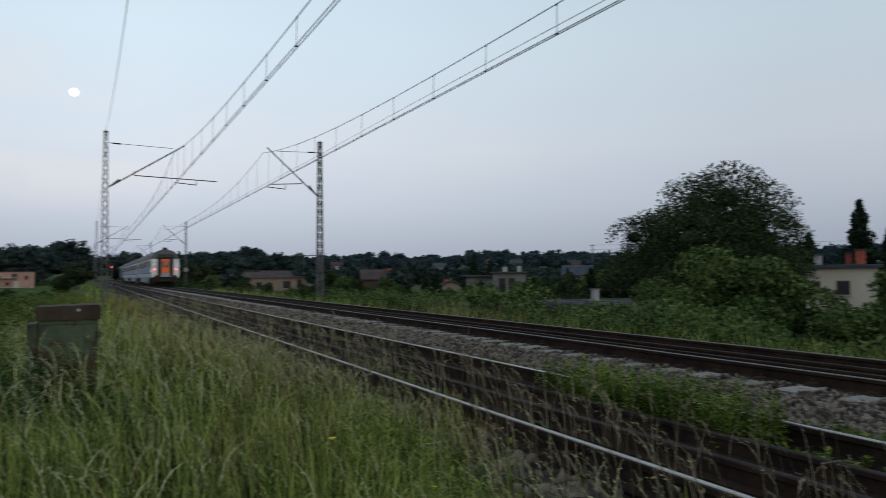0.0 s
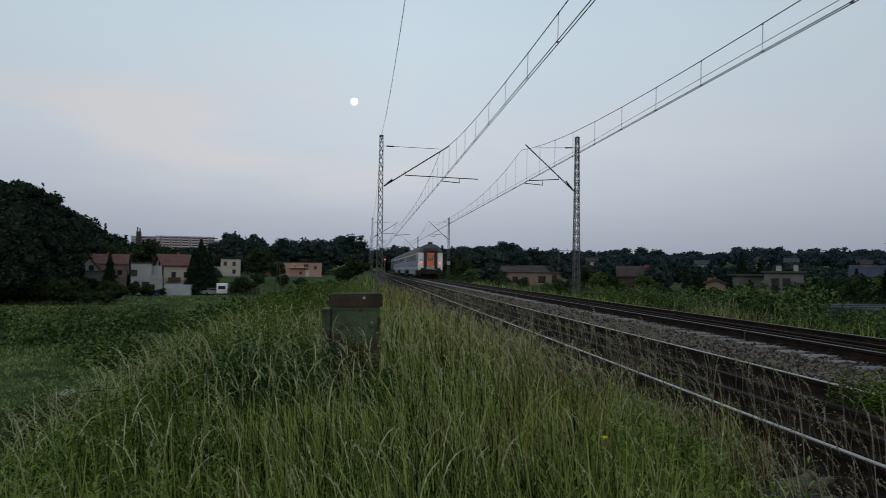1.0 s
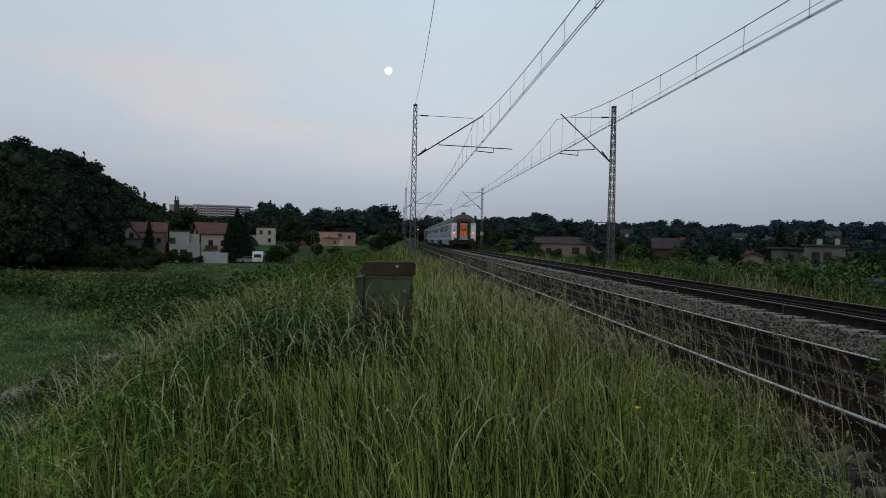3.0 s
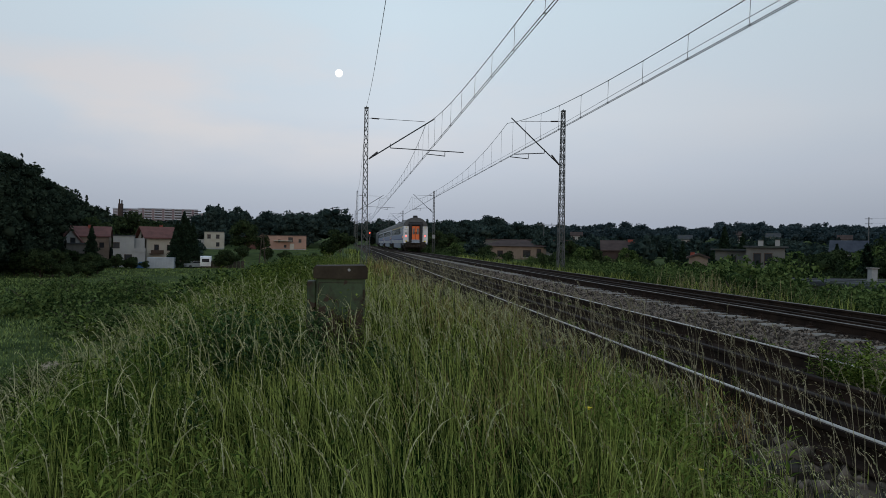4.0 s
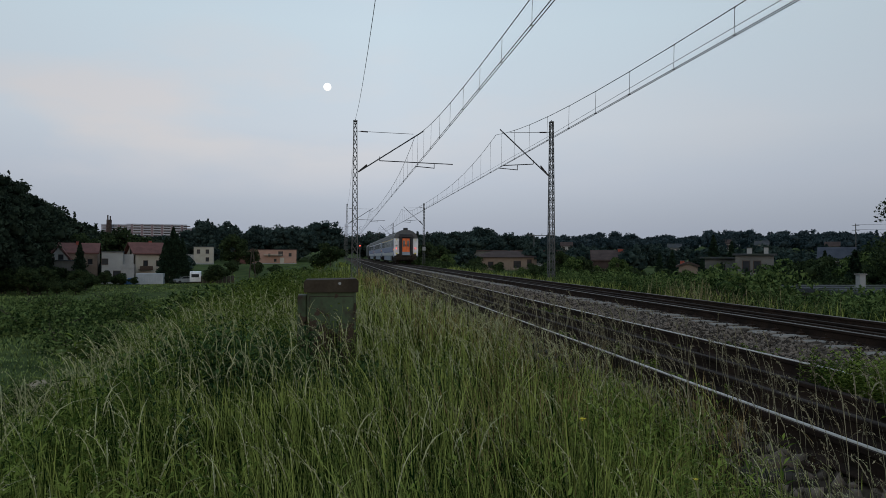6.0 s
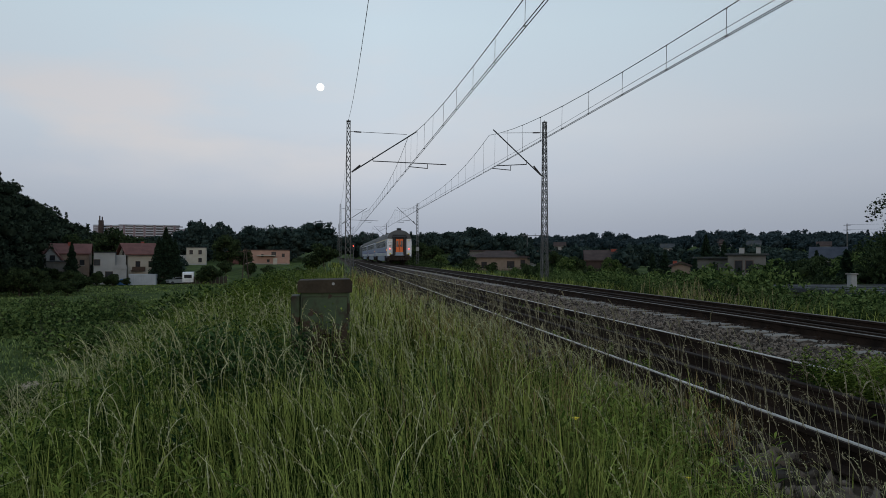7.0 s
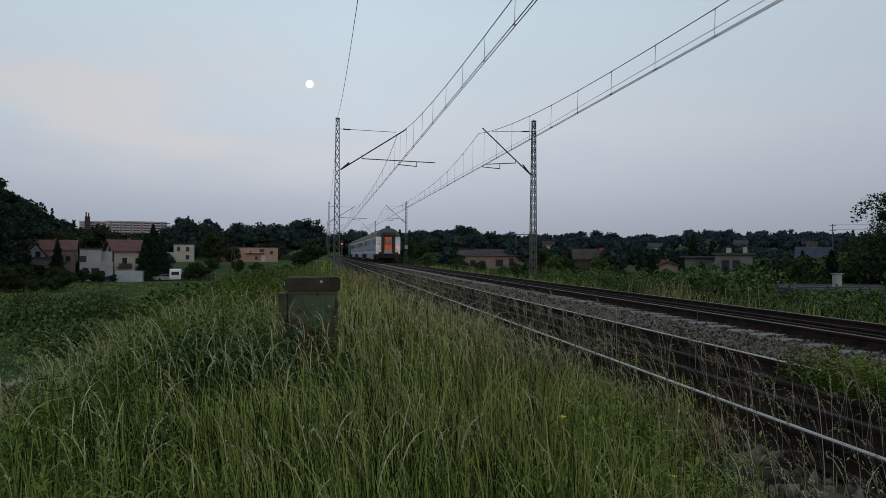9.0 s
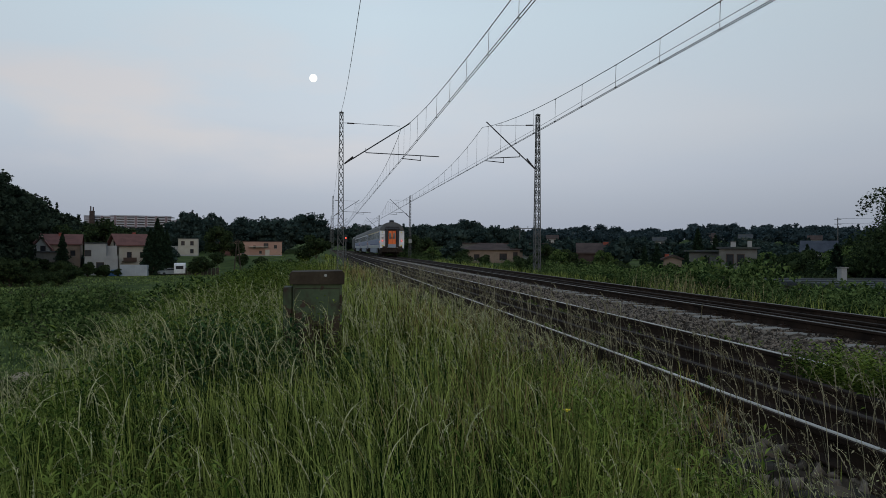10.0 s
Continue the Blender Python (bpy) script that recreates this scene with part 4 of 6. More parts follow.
# shrubs before the houses beyond the line
SR = random.Random(91)
for k in range(15):
    x, y = polar(9.4 + 0.95 * k + SR.uniform(-0.3, 0.3), SR.uniform(92, 132))
    plant_tree("shrub", K_ELDER_F if k % 3 else K_BUSH_F, "rounded green shrub before the far houses", "shrub", x, y, None, SR.uniform(0, 360), SR.uniform(0.30, 0.44) * (1 if k % 3 else 1.7))
for k in range(16):
    x, y = polar(21 + 0.95 * k + SR.uniform(-0.3, 0.3), SR.uniform(52, 82))
    plant_tree("garden_tree", K_MID_F, "low dark garden tree beyond the railway", "tree", x, y, None, SR.uniform(0, 360), SR.uniform(0.34, 0.56))

# dark thicket below the gable-fronted house, and a ragged hedge across the meadow
for k in range(26):
    x, y = polar(-28.5 + 10.6 * k / 26 + SR.uniform(-0.3, 0.3), SR.uniform(122, 146))
    plant_tree("shrub", K_MID_F if k % 4 == 0 else K_BUSH_F, "dark overgrown shrub at the meadow's edge", "shrub", x, y, None, SR.uniform(0, 360), SR.uniform(0.45, 0.62) if k % 4 == 0 else SR.uniform(0.6, 1.15))
for k in range(22):
    x = -64 + 53 * (k + SR.uniform(-0.4, 0.4)) / 22
    y = 66 + 8 * math.sin(k * 0.9) + SR.uniform(-13, 16)
    plant_tree("field_shrub", K_SPRAWL, "low dark sprawling thicket in the wet meadow", "shrub", x, y, float(land(x, y)) - 0.25, SR.uniform(0, 360), SR.uniform(0.7, 1.25))

# brambles that close the far verge in front of the shed and the gardens
VR = random.Random(44)
for k in range(58):
    az = 17 + 30 * (k + VR.random()) / 58
    x = VR.uniform(11.4, 14.6)
    y = x / math.tan(radians(az))
    if 38.5 < az < 42 and x > 12.6:
        continue
    top = 0.94 + math.hypot(x, y) * math.tan(radians(-1.6 if az < 31 else -3.0)) + VR.uniform(-0.35, 0.15)
    h = max(0.7, top - float(land(x, y)))
    plant_tree("bramble", K_BRAMBLE, "dense green bramble on the railway verge", "bush", x, y, None, VR.uniform(0, 360), min(1.15, h / 2.0))


# ---- the train ----
def rounded(y0, y1, z0, z1, r, n=4):
    """A rounded upright outline of (y, z)."""
    out = []
    for cy, cz, a in ((y1 - r, z1 - r, 0), (y0 + r, z1 - r, 90), (y0 + r, z0 + r, 180), (y1 - r, z0 + r, 270)):
        out += [(cy + r * math.cos(radians(a + 90 * i / n)), cz + r * math.sin(radians(a + 90 * i / n))) for i in range(n + 1)]
    return out


def flat_yz(outline, x0, x1):
    return Shape().sweep_x(outline, min(x0, x1), max(x0, x1))


def flat_xz(outline, y0, y1):
    return Shape().sweep_y(outline, y0, y1)


def roof_outline():
    o = [(-1.40, 3.02), (-1.33, 3.30), (-1.16, 3.58), (-0.88, 3.81), (-0.50, 3.97), (0, 4.03)]
    o += [(-x, z) for x, z in o[-2::-1]]
    return o + [(1.30, 3.0), (-1.30, 3.0)]


def bogie(parent, y):
    b = part("bogie", Shape().box(-1.05, -0.93, y - 1.75, y + 1.75, 0.42, 0.66, 0.03).box(0.93, 1.05, y - 1.75, y + 1.75, 0.42, 0.66, 0.03)
             .box(-0.95, 0.95, y - 0.25, y + 0.25, 0.45, 0.75, 0.03).box(-1.12, -0.9, y - 0.4, y + 0.4, 0.5, 0.92, 0.05).box(0.9, 1.12, y - 0.4, y + 0.4, 0.5, 0.92, 0.05), M_UNDER, parent, "dirty steel bogie frame")
    for dy in (-1.28, 1.28):
        part("wheelset", Shape().tube((-0.79, y + dy, 0.46), (-0.66, y + dy, 0.46), 0.46, 0.46, 20).tube((0.66, y + dy, 0.46), (0.79, y + dy, 0.46), 0.46, 0.46, 20)
             .tube((-1.0, y + dy, 0.46), (1.0, y + dy, 0.46), 0.09, 0.09, 8), M_UNDER, b, "steel wheels on an axle")
        for sx in (-0.99, 0.99):
            part("axle_box", Shape().box(sx - 0.1, sx + 0.1, y + dy - 0.17, y + dy + 0.17, 0.3, 0.62, 0.04).tube((sx, y + dy - 0.3, 0.62), (sx, y + dy - 0.3, 0.88), 0.07).tube((sx, y + dy + 0.3, 0.62), (sx, y + dy + 0.3, 0.88), 0.07), M_UNDER, b)


def coach(y0, tail):
    t = thing("passenger_coach", "white and blue passenger coach, grey roof" + (", orange end doors" if tail else ""), "railway coach", (FAR_X, y0, -0.02), group="coaches of the train")
    L = 26.1
    side = [(-1.36, 1.02), (-1.41, 1.30), (-1.41, 2.62), (-1.37, 3.01), (1.37, 3.01), (1.41, 2.62), (1.41, 1.30), (1.36, 1.02)]
    part("body", Shape().sweep_y(side, 0.06, L), M_WHITE, t, "glossy white steel body")
    roof = Shape().sweep_y(roof_outline(), 0.28, L - 0.25)
    n = len(roof_outline())
    small = [(x * 0.93, 3.0 + (z - 3.0) * 0.9) for x, z in roof_outline()]
    roof.sweep_y(small, 0.05, 0.30).sweep_y(small, L - 0.27, L)
    r = part("roof", roof, M_ROOF, t, "ribbed grey roof")
    ribs = Shape()
    for a in (-0.74, -0.48, 0.48, 0.74):
        x = 1.37 * math.sin(a * 1.7)
        z = 3.02 + 1.01 * math.cos(a * 1.7) ** 0.8 if abs(a) < 0.9 else 3.1
        ribs.box(x - 0.015, x + 0.015, 2.4, L - 2.0, z - 0.08, z + 0.01)
    part("roof_ribs", ribs, M_ROOF, r)
    part("roof_vent", Shape().tube((0, 0.75, 3.98), (0, 0.75, 4.22), 0.30, 0.24, 16).tube((0, 0.75, 4.2), (0, 0.75, 4.26), 0.33, 0.20, 16), M_BLACK, t, "round dark roof vent")
    for sx in (-1, 1):
        x0, x1 = sx * 1.400, sx * 1.416
        part("pale_blue_band", flat_yz([(1.1, 1.50), (L - 1.1, 1.50), (L - 1.1, 2.06), (1.1, 2.06)], x0, x1), M_LBLUE, t, "pale blue painted band")
        part("dark_blue_stripe", flat_yz([(1.1, 1.42), (L - 6, 1.42), (L - 6, 1.52), (1.1, 1.52)], x0, sx * 1.419), M_DBLUE, t, "dark blue stripe")
        if tail:
            part("yellow_stripe", flat_yz([(1.1, 2.90), (L - 1.1, 2.90), (L - 1.1, 2.985), (1.1, 2.985)], sx * 1.35, sx * 1.395), M_CREAM, t, "first class yellow stripe")
        for i in range(11):
            y = 2.05 + i * 2.08
            w = 0.62 if i == 0 else (0.98 if i == 1 else 1.18)
            f = part("window", flat_yz(rounded(y, y + w, 2.09, 2.86, 0.12), x0, sx * 1.421), M_BLACK, t, "rounded window in black rubber")
            part("pane", flat_yz(rounded(y + 0.04, y + w - 0.04, 2.13, 2.82, 0.09), sx * 1.41, sx * 1.425), M_GLASS, f, "grey tinted glass")
            if i < 2:
                part("vent_bar", flat_yz([(y, 2.60), (y + w, 2.60), (y + w, 2.64), (y, 2.64)], sx * 1.41, sx * 1.43), M_BLACK, f)
        for ya, yb in ((0.22, 1.0), (L - 1.0, L - 0.22)):
            d = part("door", flat_yz(rounded(ya, yb, 0.86, 2.94, 0.04), sx * 1.38, sx * 1.424), M_LBLUE, t, "pale blue entrance door")
            part("door_window", flat_yz(rounded(ya + 0.19, yb - 0.19, 1.95, 2.72, 0.07), sx * 1.41, sx * 1.43), M_WINDOW, d, "dark door window")
            part("door_handle", Shape().box(sx * 1.42, sx * 1.45, yb - 0.1, yb - 0.07, 1.5, 1.75) if sx > 0 else Shape().box(sx * 1.45, sx * 1.42, yb - 0.1, yb - 0.07, 1.5, 1.75), M_MAST, d)
            part("step", Shape().box(min(sx * 1.15, sx * 1.42), max(sx * 1.15, sx * 1.42), ya, yb, 0.60, 0.66), M_UNDER, t)
        db = part("display", flat_yz([(0.30, 1.60), (0.92, 1.60), (0.92, 1.84), (0.30, 1.84)], sx * 1.41, sx * 1.430), M_BLACK, t, "destination display in a black frame")
        part("display_glow", flat_yz([(0.34, 1.63), (0.88, 1.63), (0.88, 1.81), (0.34, 1.81)], sx * 1.42, sx * 1.434), M_LED, db, "amber lit display rows")
        part("class_numeral", flat_yz([(3.28, 2.2), (3.34, 2.2), (3.34, 2.7), (3.28, 2.7)], sx * 1.40, sx * 1.418), M_BLACK, t, "tall black class mark")
        for ya, yb, zb in ((6.2, 9.8, 0.42), (9.9, 13.4, 0.42), (13.5, 19.5, 0.44)):
            part("skirt_panel", flat_yz(rounded(ya, yb, zb, 1.03, 0.03), sx * 1.22, sx * 1.38), M_SKIRT, t, "grey-blue equipment box panel")
    part("underframe", Shape().box(-1.2, 1.2, 0.15, L - 0.1, 0.78, 1.03).box(-0.9, 0.9, 6.5, 19, 0.5, 0.8), M_UNDER, t, "dirty dark underframe")
    for y in (3.6, L - 3.6):
        bogie(t, y)
    # the end face
    for sx in (-0.63, 0.63):
        part("gangway_bellows", Shape().tube((sx, -0.10, 1.12), (sx, -0.10, 3.18), 0.17, None, 14), M_BLACK, t, "upright black rubber gangway roll")
    part("gangway_top", Shape().tube((-0.86, -0.10, 3.20), (0.86, -0.10, 3.20), 0.13, None, 14).box(-0.78, 0.78, -0.12, 0.1, 3.28, 3.50, 0.04), M_BLACK, t, "black rubber gangway top roll")
    part("gangway_recess", Shape().box(-0.60, 0.60, -0.02, 0.07, 1.10, 3.14), M_BLACK, t)
    for sx in (-1, 1):
        d = part("end_door", Shape().box(min(sx * 0.015, sx * 0.42), max(sx * 0.015, sx * 0.42), -0.05, -0.015, 1.38, 3.0, 0.01), M_ORANGE, t, "orange end door leaf")
        part("door_pane", flat_xz([(p[0] + sx * 0.25, p[1]) for p in rounded(-0.12, 0.12, 2.05, 2.78, 0.11)], -0.058, -0.04), M_GLASS, d, "rounded glass pane")
        part("door_handle", Shape().box(sx * 0.09 - 0.03, sx * 0.09 + 0.03, -0.09, -0.04, 2.1, 2.32, 0.01), M_BLACK, d)
        lm = part("tail_lamp_rim", Shape().tube((sx * 1.10, 0.08, 1.86), (sx * 1.10, 0.035, 1.86), 0.115, None, 20), M_UNDER, t)
        if tail:
            part("tail_lamp", Shape().tube((sx * 1.10, 0.06, 1.86), (sx * 1.10, 0.020, 1.86), 0.09, 0.08, 20), M_TAIL, lm, "lit red tail lamp")
        part("warning_plate", Shape().box(sx * 1.08 - 0.10, sx * 1.08 + 0.10, 0.045, 0.065, 1.2, 1.34), M_SIGN_Y, t, "small yellow warning plate")
        part("warning_triangle", Shape().sweep_y([(sx * 1.10 - 0.08, 2.80), (sx * 1.10 + 0.08, 2.80), (sx * 1.10, 2.93)], 0.045, 0.064), M_SIGN_Y, t, "yellow warning triangle")
        bf = part("buffer", Shape().tube((sx * 0.875, 0.1, 1.06), (sx * 0.875, -0.42, 1.06), 0.12, 0.10, 14), M_UNDER, t, "worn steel buffer")
        part("buffer_plate", Shape().box(sx * 0.875 - 0.26, sx * 0.875 + 0.26, -0.47, -0.41, 0.88, 1.22, 0.05), M_UNDER, bf, "wide grey buffer head")
    part("footplate", Shape().box(-0.52, 0.52, -0.18, 0.0, 1.08, 1.14).box(-0.46, 0.46, -0.07, -0.03, 1.14, 1.46), M_SKIRT, t, "grey gangway footplate")
    part("headstock", Shape().box(-1.2, 1.2, 0.02, 0.2, 0.55, 1.05, 0.03), M_UNDER, t, "grimy headstock")
    part("screw_coupling", Shape().tube((0, -0.05, 1.0), (0, -0.25, 0.95), 0.05).tube((0, -0.25, 0.98), (0, -0.22, 0.55), 0.035).box(-0.09, 0.09, -0.3, -0.18, 0.55, 0.66, 0.02), M_UNDER, t, "hanging screw coupling")
    for sx in (-0.45, -0.25, 0.22, 0.42):
        part("brake_hose", Shape().path([(sx, 0.0, 0.92), (sx, -0.16, 0.85), (sx * 1.1, -0.2, 0.6), (sx * 1.2, -0.05, 0.5)], 0.025, 6), M_BLACK, t)
    bars = Shape()
    for i in range(4):
        bars.box(-1.22, -0.98, 0.05, 0.063, 2.24 - i * 0.045, 2.265 - i * 0.045)
    part("data_table", bars, M_UNDER, t, "small dark table of data lines")
    cu = bpy.data.curves.new("inscription", "FONT")
    cu.body, cu.size, cu.extrude = "TEK/PUR/19", 0.095, 0.002
    cu.materials.append(M_BLACK)
    tx = new("inscription", cu)
    tx.parent = t
    tx.matrix_basis = pose(-1.34, 0.05, 2.56, 90, 0, 0)
    tagged(tx, "black stencilled inscription")
    return t


TAIL_Y = 84.0
for i in range(3):
    coach(TAIL_Y + 26.4 * i, i == 0)

loco = thing("locomotive", "dark electric locomotive with raised pantograph at the head of the train", "locomotive", (FAR_X, TAIL_Y + 26.4 * 3, -0.02))
lo = [(-1.40, 0.9), (-1.48, 1.2), (-1.48, 3.1), (-1.2, 3.6), (1.2, 3.6), (1.48, 3.1), (1.48, 1.2), (1.40, 0.9)]
part("body", Shape().sweep_y(lo, 0.4, 16.2), M_LOCO, loco, "dark grey-green steel body")
part("roof_equipment", Shape().box(-0.7, 0.7, 3, 13.5, 3.6, 3.95, 0.05), M_LOCO, loco)
part("pantograph", Shape().tube((0, 2.2, 3.6), (0, 3.4, 4.4), 0.04).tube((0, 3.4, 4.4), (0, 2.3, 5.08), 0.03).tube((-0.8, 2.3, 5.1), (0.8, 2.3, 5.1), 0.03), M_WIRE, loco, "raised pantograph")
part("underframe", Shape().box(-1.2, 1.2, 0.6, 16, 0.5, 0.95), M_UNDER, loco)
for y in (3.4, 13.2):
    bogie(loco, y)


# ---- houses ----
def win(parent, x, z, w, h, y=0.0, bars=True, mat=M_WINFRAME):
    f = part("window", Shape().box(x - w / 2, x - w / 2 + 0.08, y - 0.05, y + 0.06, z, z + h).box(x + w / 2 - 0.08, x + w / 2, y - 0.05, y + 0.06, z, z + h)
             .box(x - w / 2 + 0.08, x + w / 2 - 0.08, y - 0.05, y + 0.06, z, z + 0.08).box(x - w / 2 + 0.08, x + w / 2 - 0.08, y - 0.05, y + 0.06, z + h - 0.08, z + h), mat, parent)
    part("pane", Shape().box(x - w / 2 + 0.08, x + w / 2 - 0.08, y - 0.02, y + 0.03, z + 0.08, z + h - 0.08), M_WINDOW, f, "dark glass pane")
    part("sill", Shape().box(x - w / 2 - 0.06, x + w / 2 + 0.06, y - 0.14, y - 0.002, z - 0.08, z - 0.01), M_PLASTER, f)
    return f


def house(label, x, y, turn, w, d, h, roof, wall, tile, windows, z=None, over=0.35, rise=2.6, chimney=None, name="house", side_windows=()):
    """A house with its front on its own -y side. roof: flat, gable_x (ridge along its width), gable_y or hip."""
    base = (float(land(x, y)) if z is None else z) - 0.1
    t = thing(name, label, "house", (x, y, base), turn)
    part("wall", Shape().box(-w / 2, w / 2, 0, d, -0.6, h), wall, t)
    part("plinth", Shape().box(-w / 2 - 0.04, w / 2 + 0.04, -0.04, d + 0.04, -0.6, 0.35), M_PLASTER, t)
    o = over
    if roof == "flat":
        part("roof", Shape().box(-w / 2 - o, w / 2 + o, -o, d + o, h, h + 0.22, 0.05), tile, t, "flat felted roof with a dark edge")
    elif roof == "gable_x":
        s = Shape().sweep_x([(-o, h - 0.12), (d / 2, h + rise), (d + o, h - 0.12), (d + o, h + 0.10), (d / 2, h + rise + 0.24), (-o, h + 0.10)], -w / 2 - o, w / 2 + o)
        part("roof", s, tile, t, "pitched tiled roof")
        part("gable", Shape().sweep_x([(0.02, h), (d - 0.02, h), (d / 2, h + rise - 0.06)], -w / 2, w / 2), wall, t)
    elif roof == "gable_y":
        s = Shape().sweep_y([(-w / 2 - o, h - 0.12), (-w / 2 - o, h + 0.10), (0, h + rise + 0.24), (w / 2 + o, h + 0.10), (w / 2 + o, h - 0.12), (0, h + rise)], -o, d + o)
        part("roof", s, tile, t, "pitched tiled roof")
        part("gable", Shape().sweep_y([(-w / 2 + 0.02, h), (w / 2 - 0.02, h), (0, h + rise - 0.06)], 0.0, d), wall, t)
    else:
        vs = [(-w / 2 - o, -o, h), (w / 2 + o, -o, h), (w / 2 + o, d + o, h), (-w / 2 - o, d + o, h), (-w / 2 + d / 2, d / 2, h + rise), (w / 2 - d / 2, d / 2, h + rise)]
        part("roof", Shape().add(vs, [(0, 1, 5, 4), (1, 2, 5), (2, 3, 4, 5), (3, 0, 4), (3, 2, 1, 0)]), tile, t, "hipped roof")
    for a, b, ww, hh in windows:
        win(t, a, b, ww, hh)
    for c in chimney or ():
        cx, cy, cw, ch, m = c
        p = part("chimney", Shape().box(cx - cw / 2, cx + cw / 2, cy - cw / 2, cy + cw / 2, h - 0.2, h + ch), m, t, "plain chimney stack")
        part("chimney_cap", Shape().box(cx - cw / 2 - 0.06, cx + cw / 2 + 0.06, cy - cw / 2 - 0.06, cy + cw / 2 + 0.06, h + ch, h + ch + 0.09, 0.01), M_FELT, p)
    return t


# the valley on the meadow's side
hs = house("red-roofed two-storey house with white gable", -56.2, 163, 14, 9.2, 8, 6.3, "gable_x", M_PLASTER_B, M_TILE, [(3.2, 3.9, 1.0, 1.2), (1.2, 3.9, 0.9, 1.2)], rise=2.0, chimney=[(0.6, 3.4, 0.7, 2.5, M_BRICK)], z=-4.9)
part("gable_wing", Shape().sweep_y([(-4.3, 0), (-0.9, 0), (-0.9, 5.3), (-2.6, 7.5), (-4.3, 5.3)], -1.4, 1.0), M_PLASTER, hs, "white gable wing")
part("wing_roof", Shape().sweep_y([(-5.1, 4.6), (-5.1, 4.9), (-2.6, 8.05), (-0.1, 4.9), (-0.1, 4.6), (-2.6, 7.75)], -1.9, 1.2), M_TILE, hs, "red tiled wing roof")
win(hs, -2.2, 4.8, 1.0, 1.2, -1.42)
win(hs, -3.7, 4.4, 0.8, 1.0, -1.42)
gr = house("long low garage with a flat roof", -56.4, 153.5, 14, 8.5, 5, 4.7, "flat", M_PLASTER_D, M_FELT, [(-2.0, 1.2, 1.2, 1.0)], z=-4.9, name="garage", over=0.3)
hw = house("grey-white cubic two-storey house with flat roof", -47.2, 159, 14, 4.0, 8, 6.5, "flat", M_PLASTER, M_FELT, [(-1.4, 3.9, 1.3, 1.3), (0.9, 1.2, 1.5, 1.5)], z=-4.9, over=0.15)
part("balcony", Shape().box(2.0, 4.2, -0.2, 4, 0, 3.2).box(2.0, 4.25, -0.3, -0.2, 3.2, 4.0).box(4.2, 4.25, -0.2, 4, 3.2, 4.0).box(2.0, 4.0, 2.2, 7, 3.2, 6.1), M_PLASTER, hw, "annexe with balcony parapet")
h2 = house("cream house with red pitched roof and balcony", -41.0, 166, 30, 7.0, 7, 6.2, "gable_x", M_PLASTER_C, M_TILE, [(-1.4, 3.5, 1.0, 1.3), (1.3, 3.5, 1.0, 1.3), (1.3, 0.9, 1.1, 1.3)], rise=2.3, chimney=[(0.8, 4.5, 0.6, 2.9, M_BRICK)], z=-4.9, over=0.7)
for wy, wz in ((2.0, 3.4), (4.6, 3.4), (2.0, 0.9), (3.4, 6.0)):
    f = part("window", Shape().box(-3.56, -3.46, wy - 0.55, wy + 0.55, wz, wz + 1.3), M_WINFRAME, h2)
    part("pane", Shape().box(-3.58, -3.5, wy - 0.45, wy + 0.45, wz + 0.1, wz + 1.2), M_WINDOW, f, "dark glass pane")
part("balcony", Shape().box(-2.9, -0.2, -1.2, 0, 2.7, 2.85).box(-2.9, -0.2, -1.25, -1.15, 2.85, 3.6), M_WINFRAME, h2, "dark wooden balcony")
h3 = house("pale two-storey flat-roofed house", -45.5, 250, 8, 6.2, 8, 5.6, "flat", M_PLASTER_C, M_FELT, [(-1.6, 3.4, 1.1, 1.4), (1.2, 3.4, 1.1, 1.4), (1.2, 0.8, 1.1, 1.4)], over=0.2)
part("side_wing", Shape().box(-7.4, -3.1, 0.5, 6, -0.5, 3.1), M_PLASTER, h3, "low grey side wing")
h4 = house("long low peach-plastered building with flat roof", -23.4, 256, 4, 15.5, 8, 4.9, "flat", M_PLASTER_P, M_TILE_B, [(-5.2, 0.8, 0.9, 1.0), (-1.4, 2.6, 0.8, 1.0), (2.4, 2.8, 1.6, 1.6), (5.6, 2.6, 1.0, 1.2), (0.6, 0.8, 0.9, 1.0)], over=0.2)
part("brick_annexe", Shape().box(-13, -7.7, 1.2, 7, -0.5, 4.6), M_TILE, h4, "red-brown annexe")
part("porch", Shape().box(-3.2, 3.0, -1.6, 0, 3.0, 3.25).box(2.2, 3.6, -1.2, 0, -0.3, 2.2), M_PLASTER_C, h4, "small flat porch")


def far_block(x, y, turn, w, h, floors, bays, zb):
    t = thing("apartment_building", "long pale multi-storey apartment block far beyond the woods", "apartment building", (x, y, zb), turn)
    part("wall", Shape().box(-w / 2, w / 2, 0, 14, 0, h), M_APT, t)
    part("roof", Shape().box(-w / 2 - 0.4, w / 2 + 0.4, -0.4, 14.4, h, h + 1.2), M_APT_B, t)
    fh = h / floors
    for i in range(floors):
        part("balcony_band", Shape().box(-w / 2 + 1, w / 2 - 1, -0.9, -0.004, i * fh + 0.2, i * fh + 1.3), M_APT_B, t)
    for b in range(bays):
        bx = -w / 2 + (b + 0.5) * w / bays
        part("stair_bay", Shape().box(bx - 1.1, bx + 1.1, -1.0, -0.006, 0, h + 0.6), M_APT_R, t)
        for i in range(floors):
            part("window_band", Shape().box(bx + 1.6, bx + w / bays - 1.6, -0.12, -0.002, i * fh + 1.45, i * fh + 2.6), M_WINDOW, t)
    return t


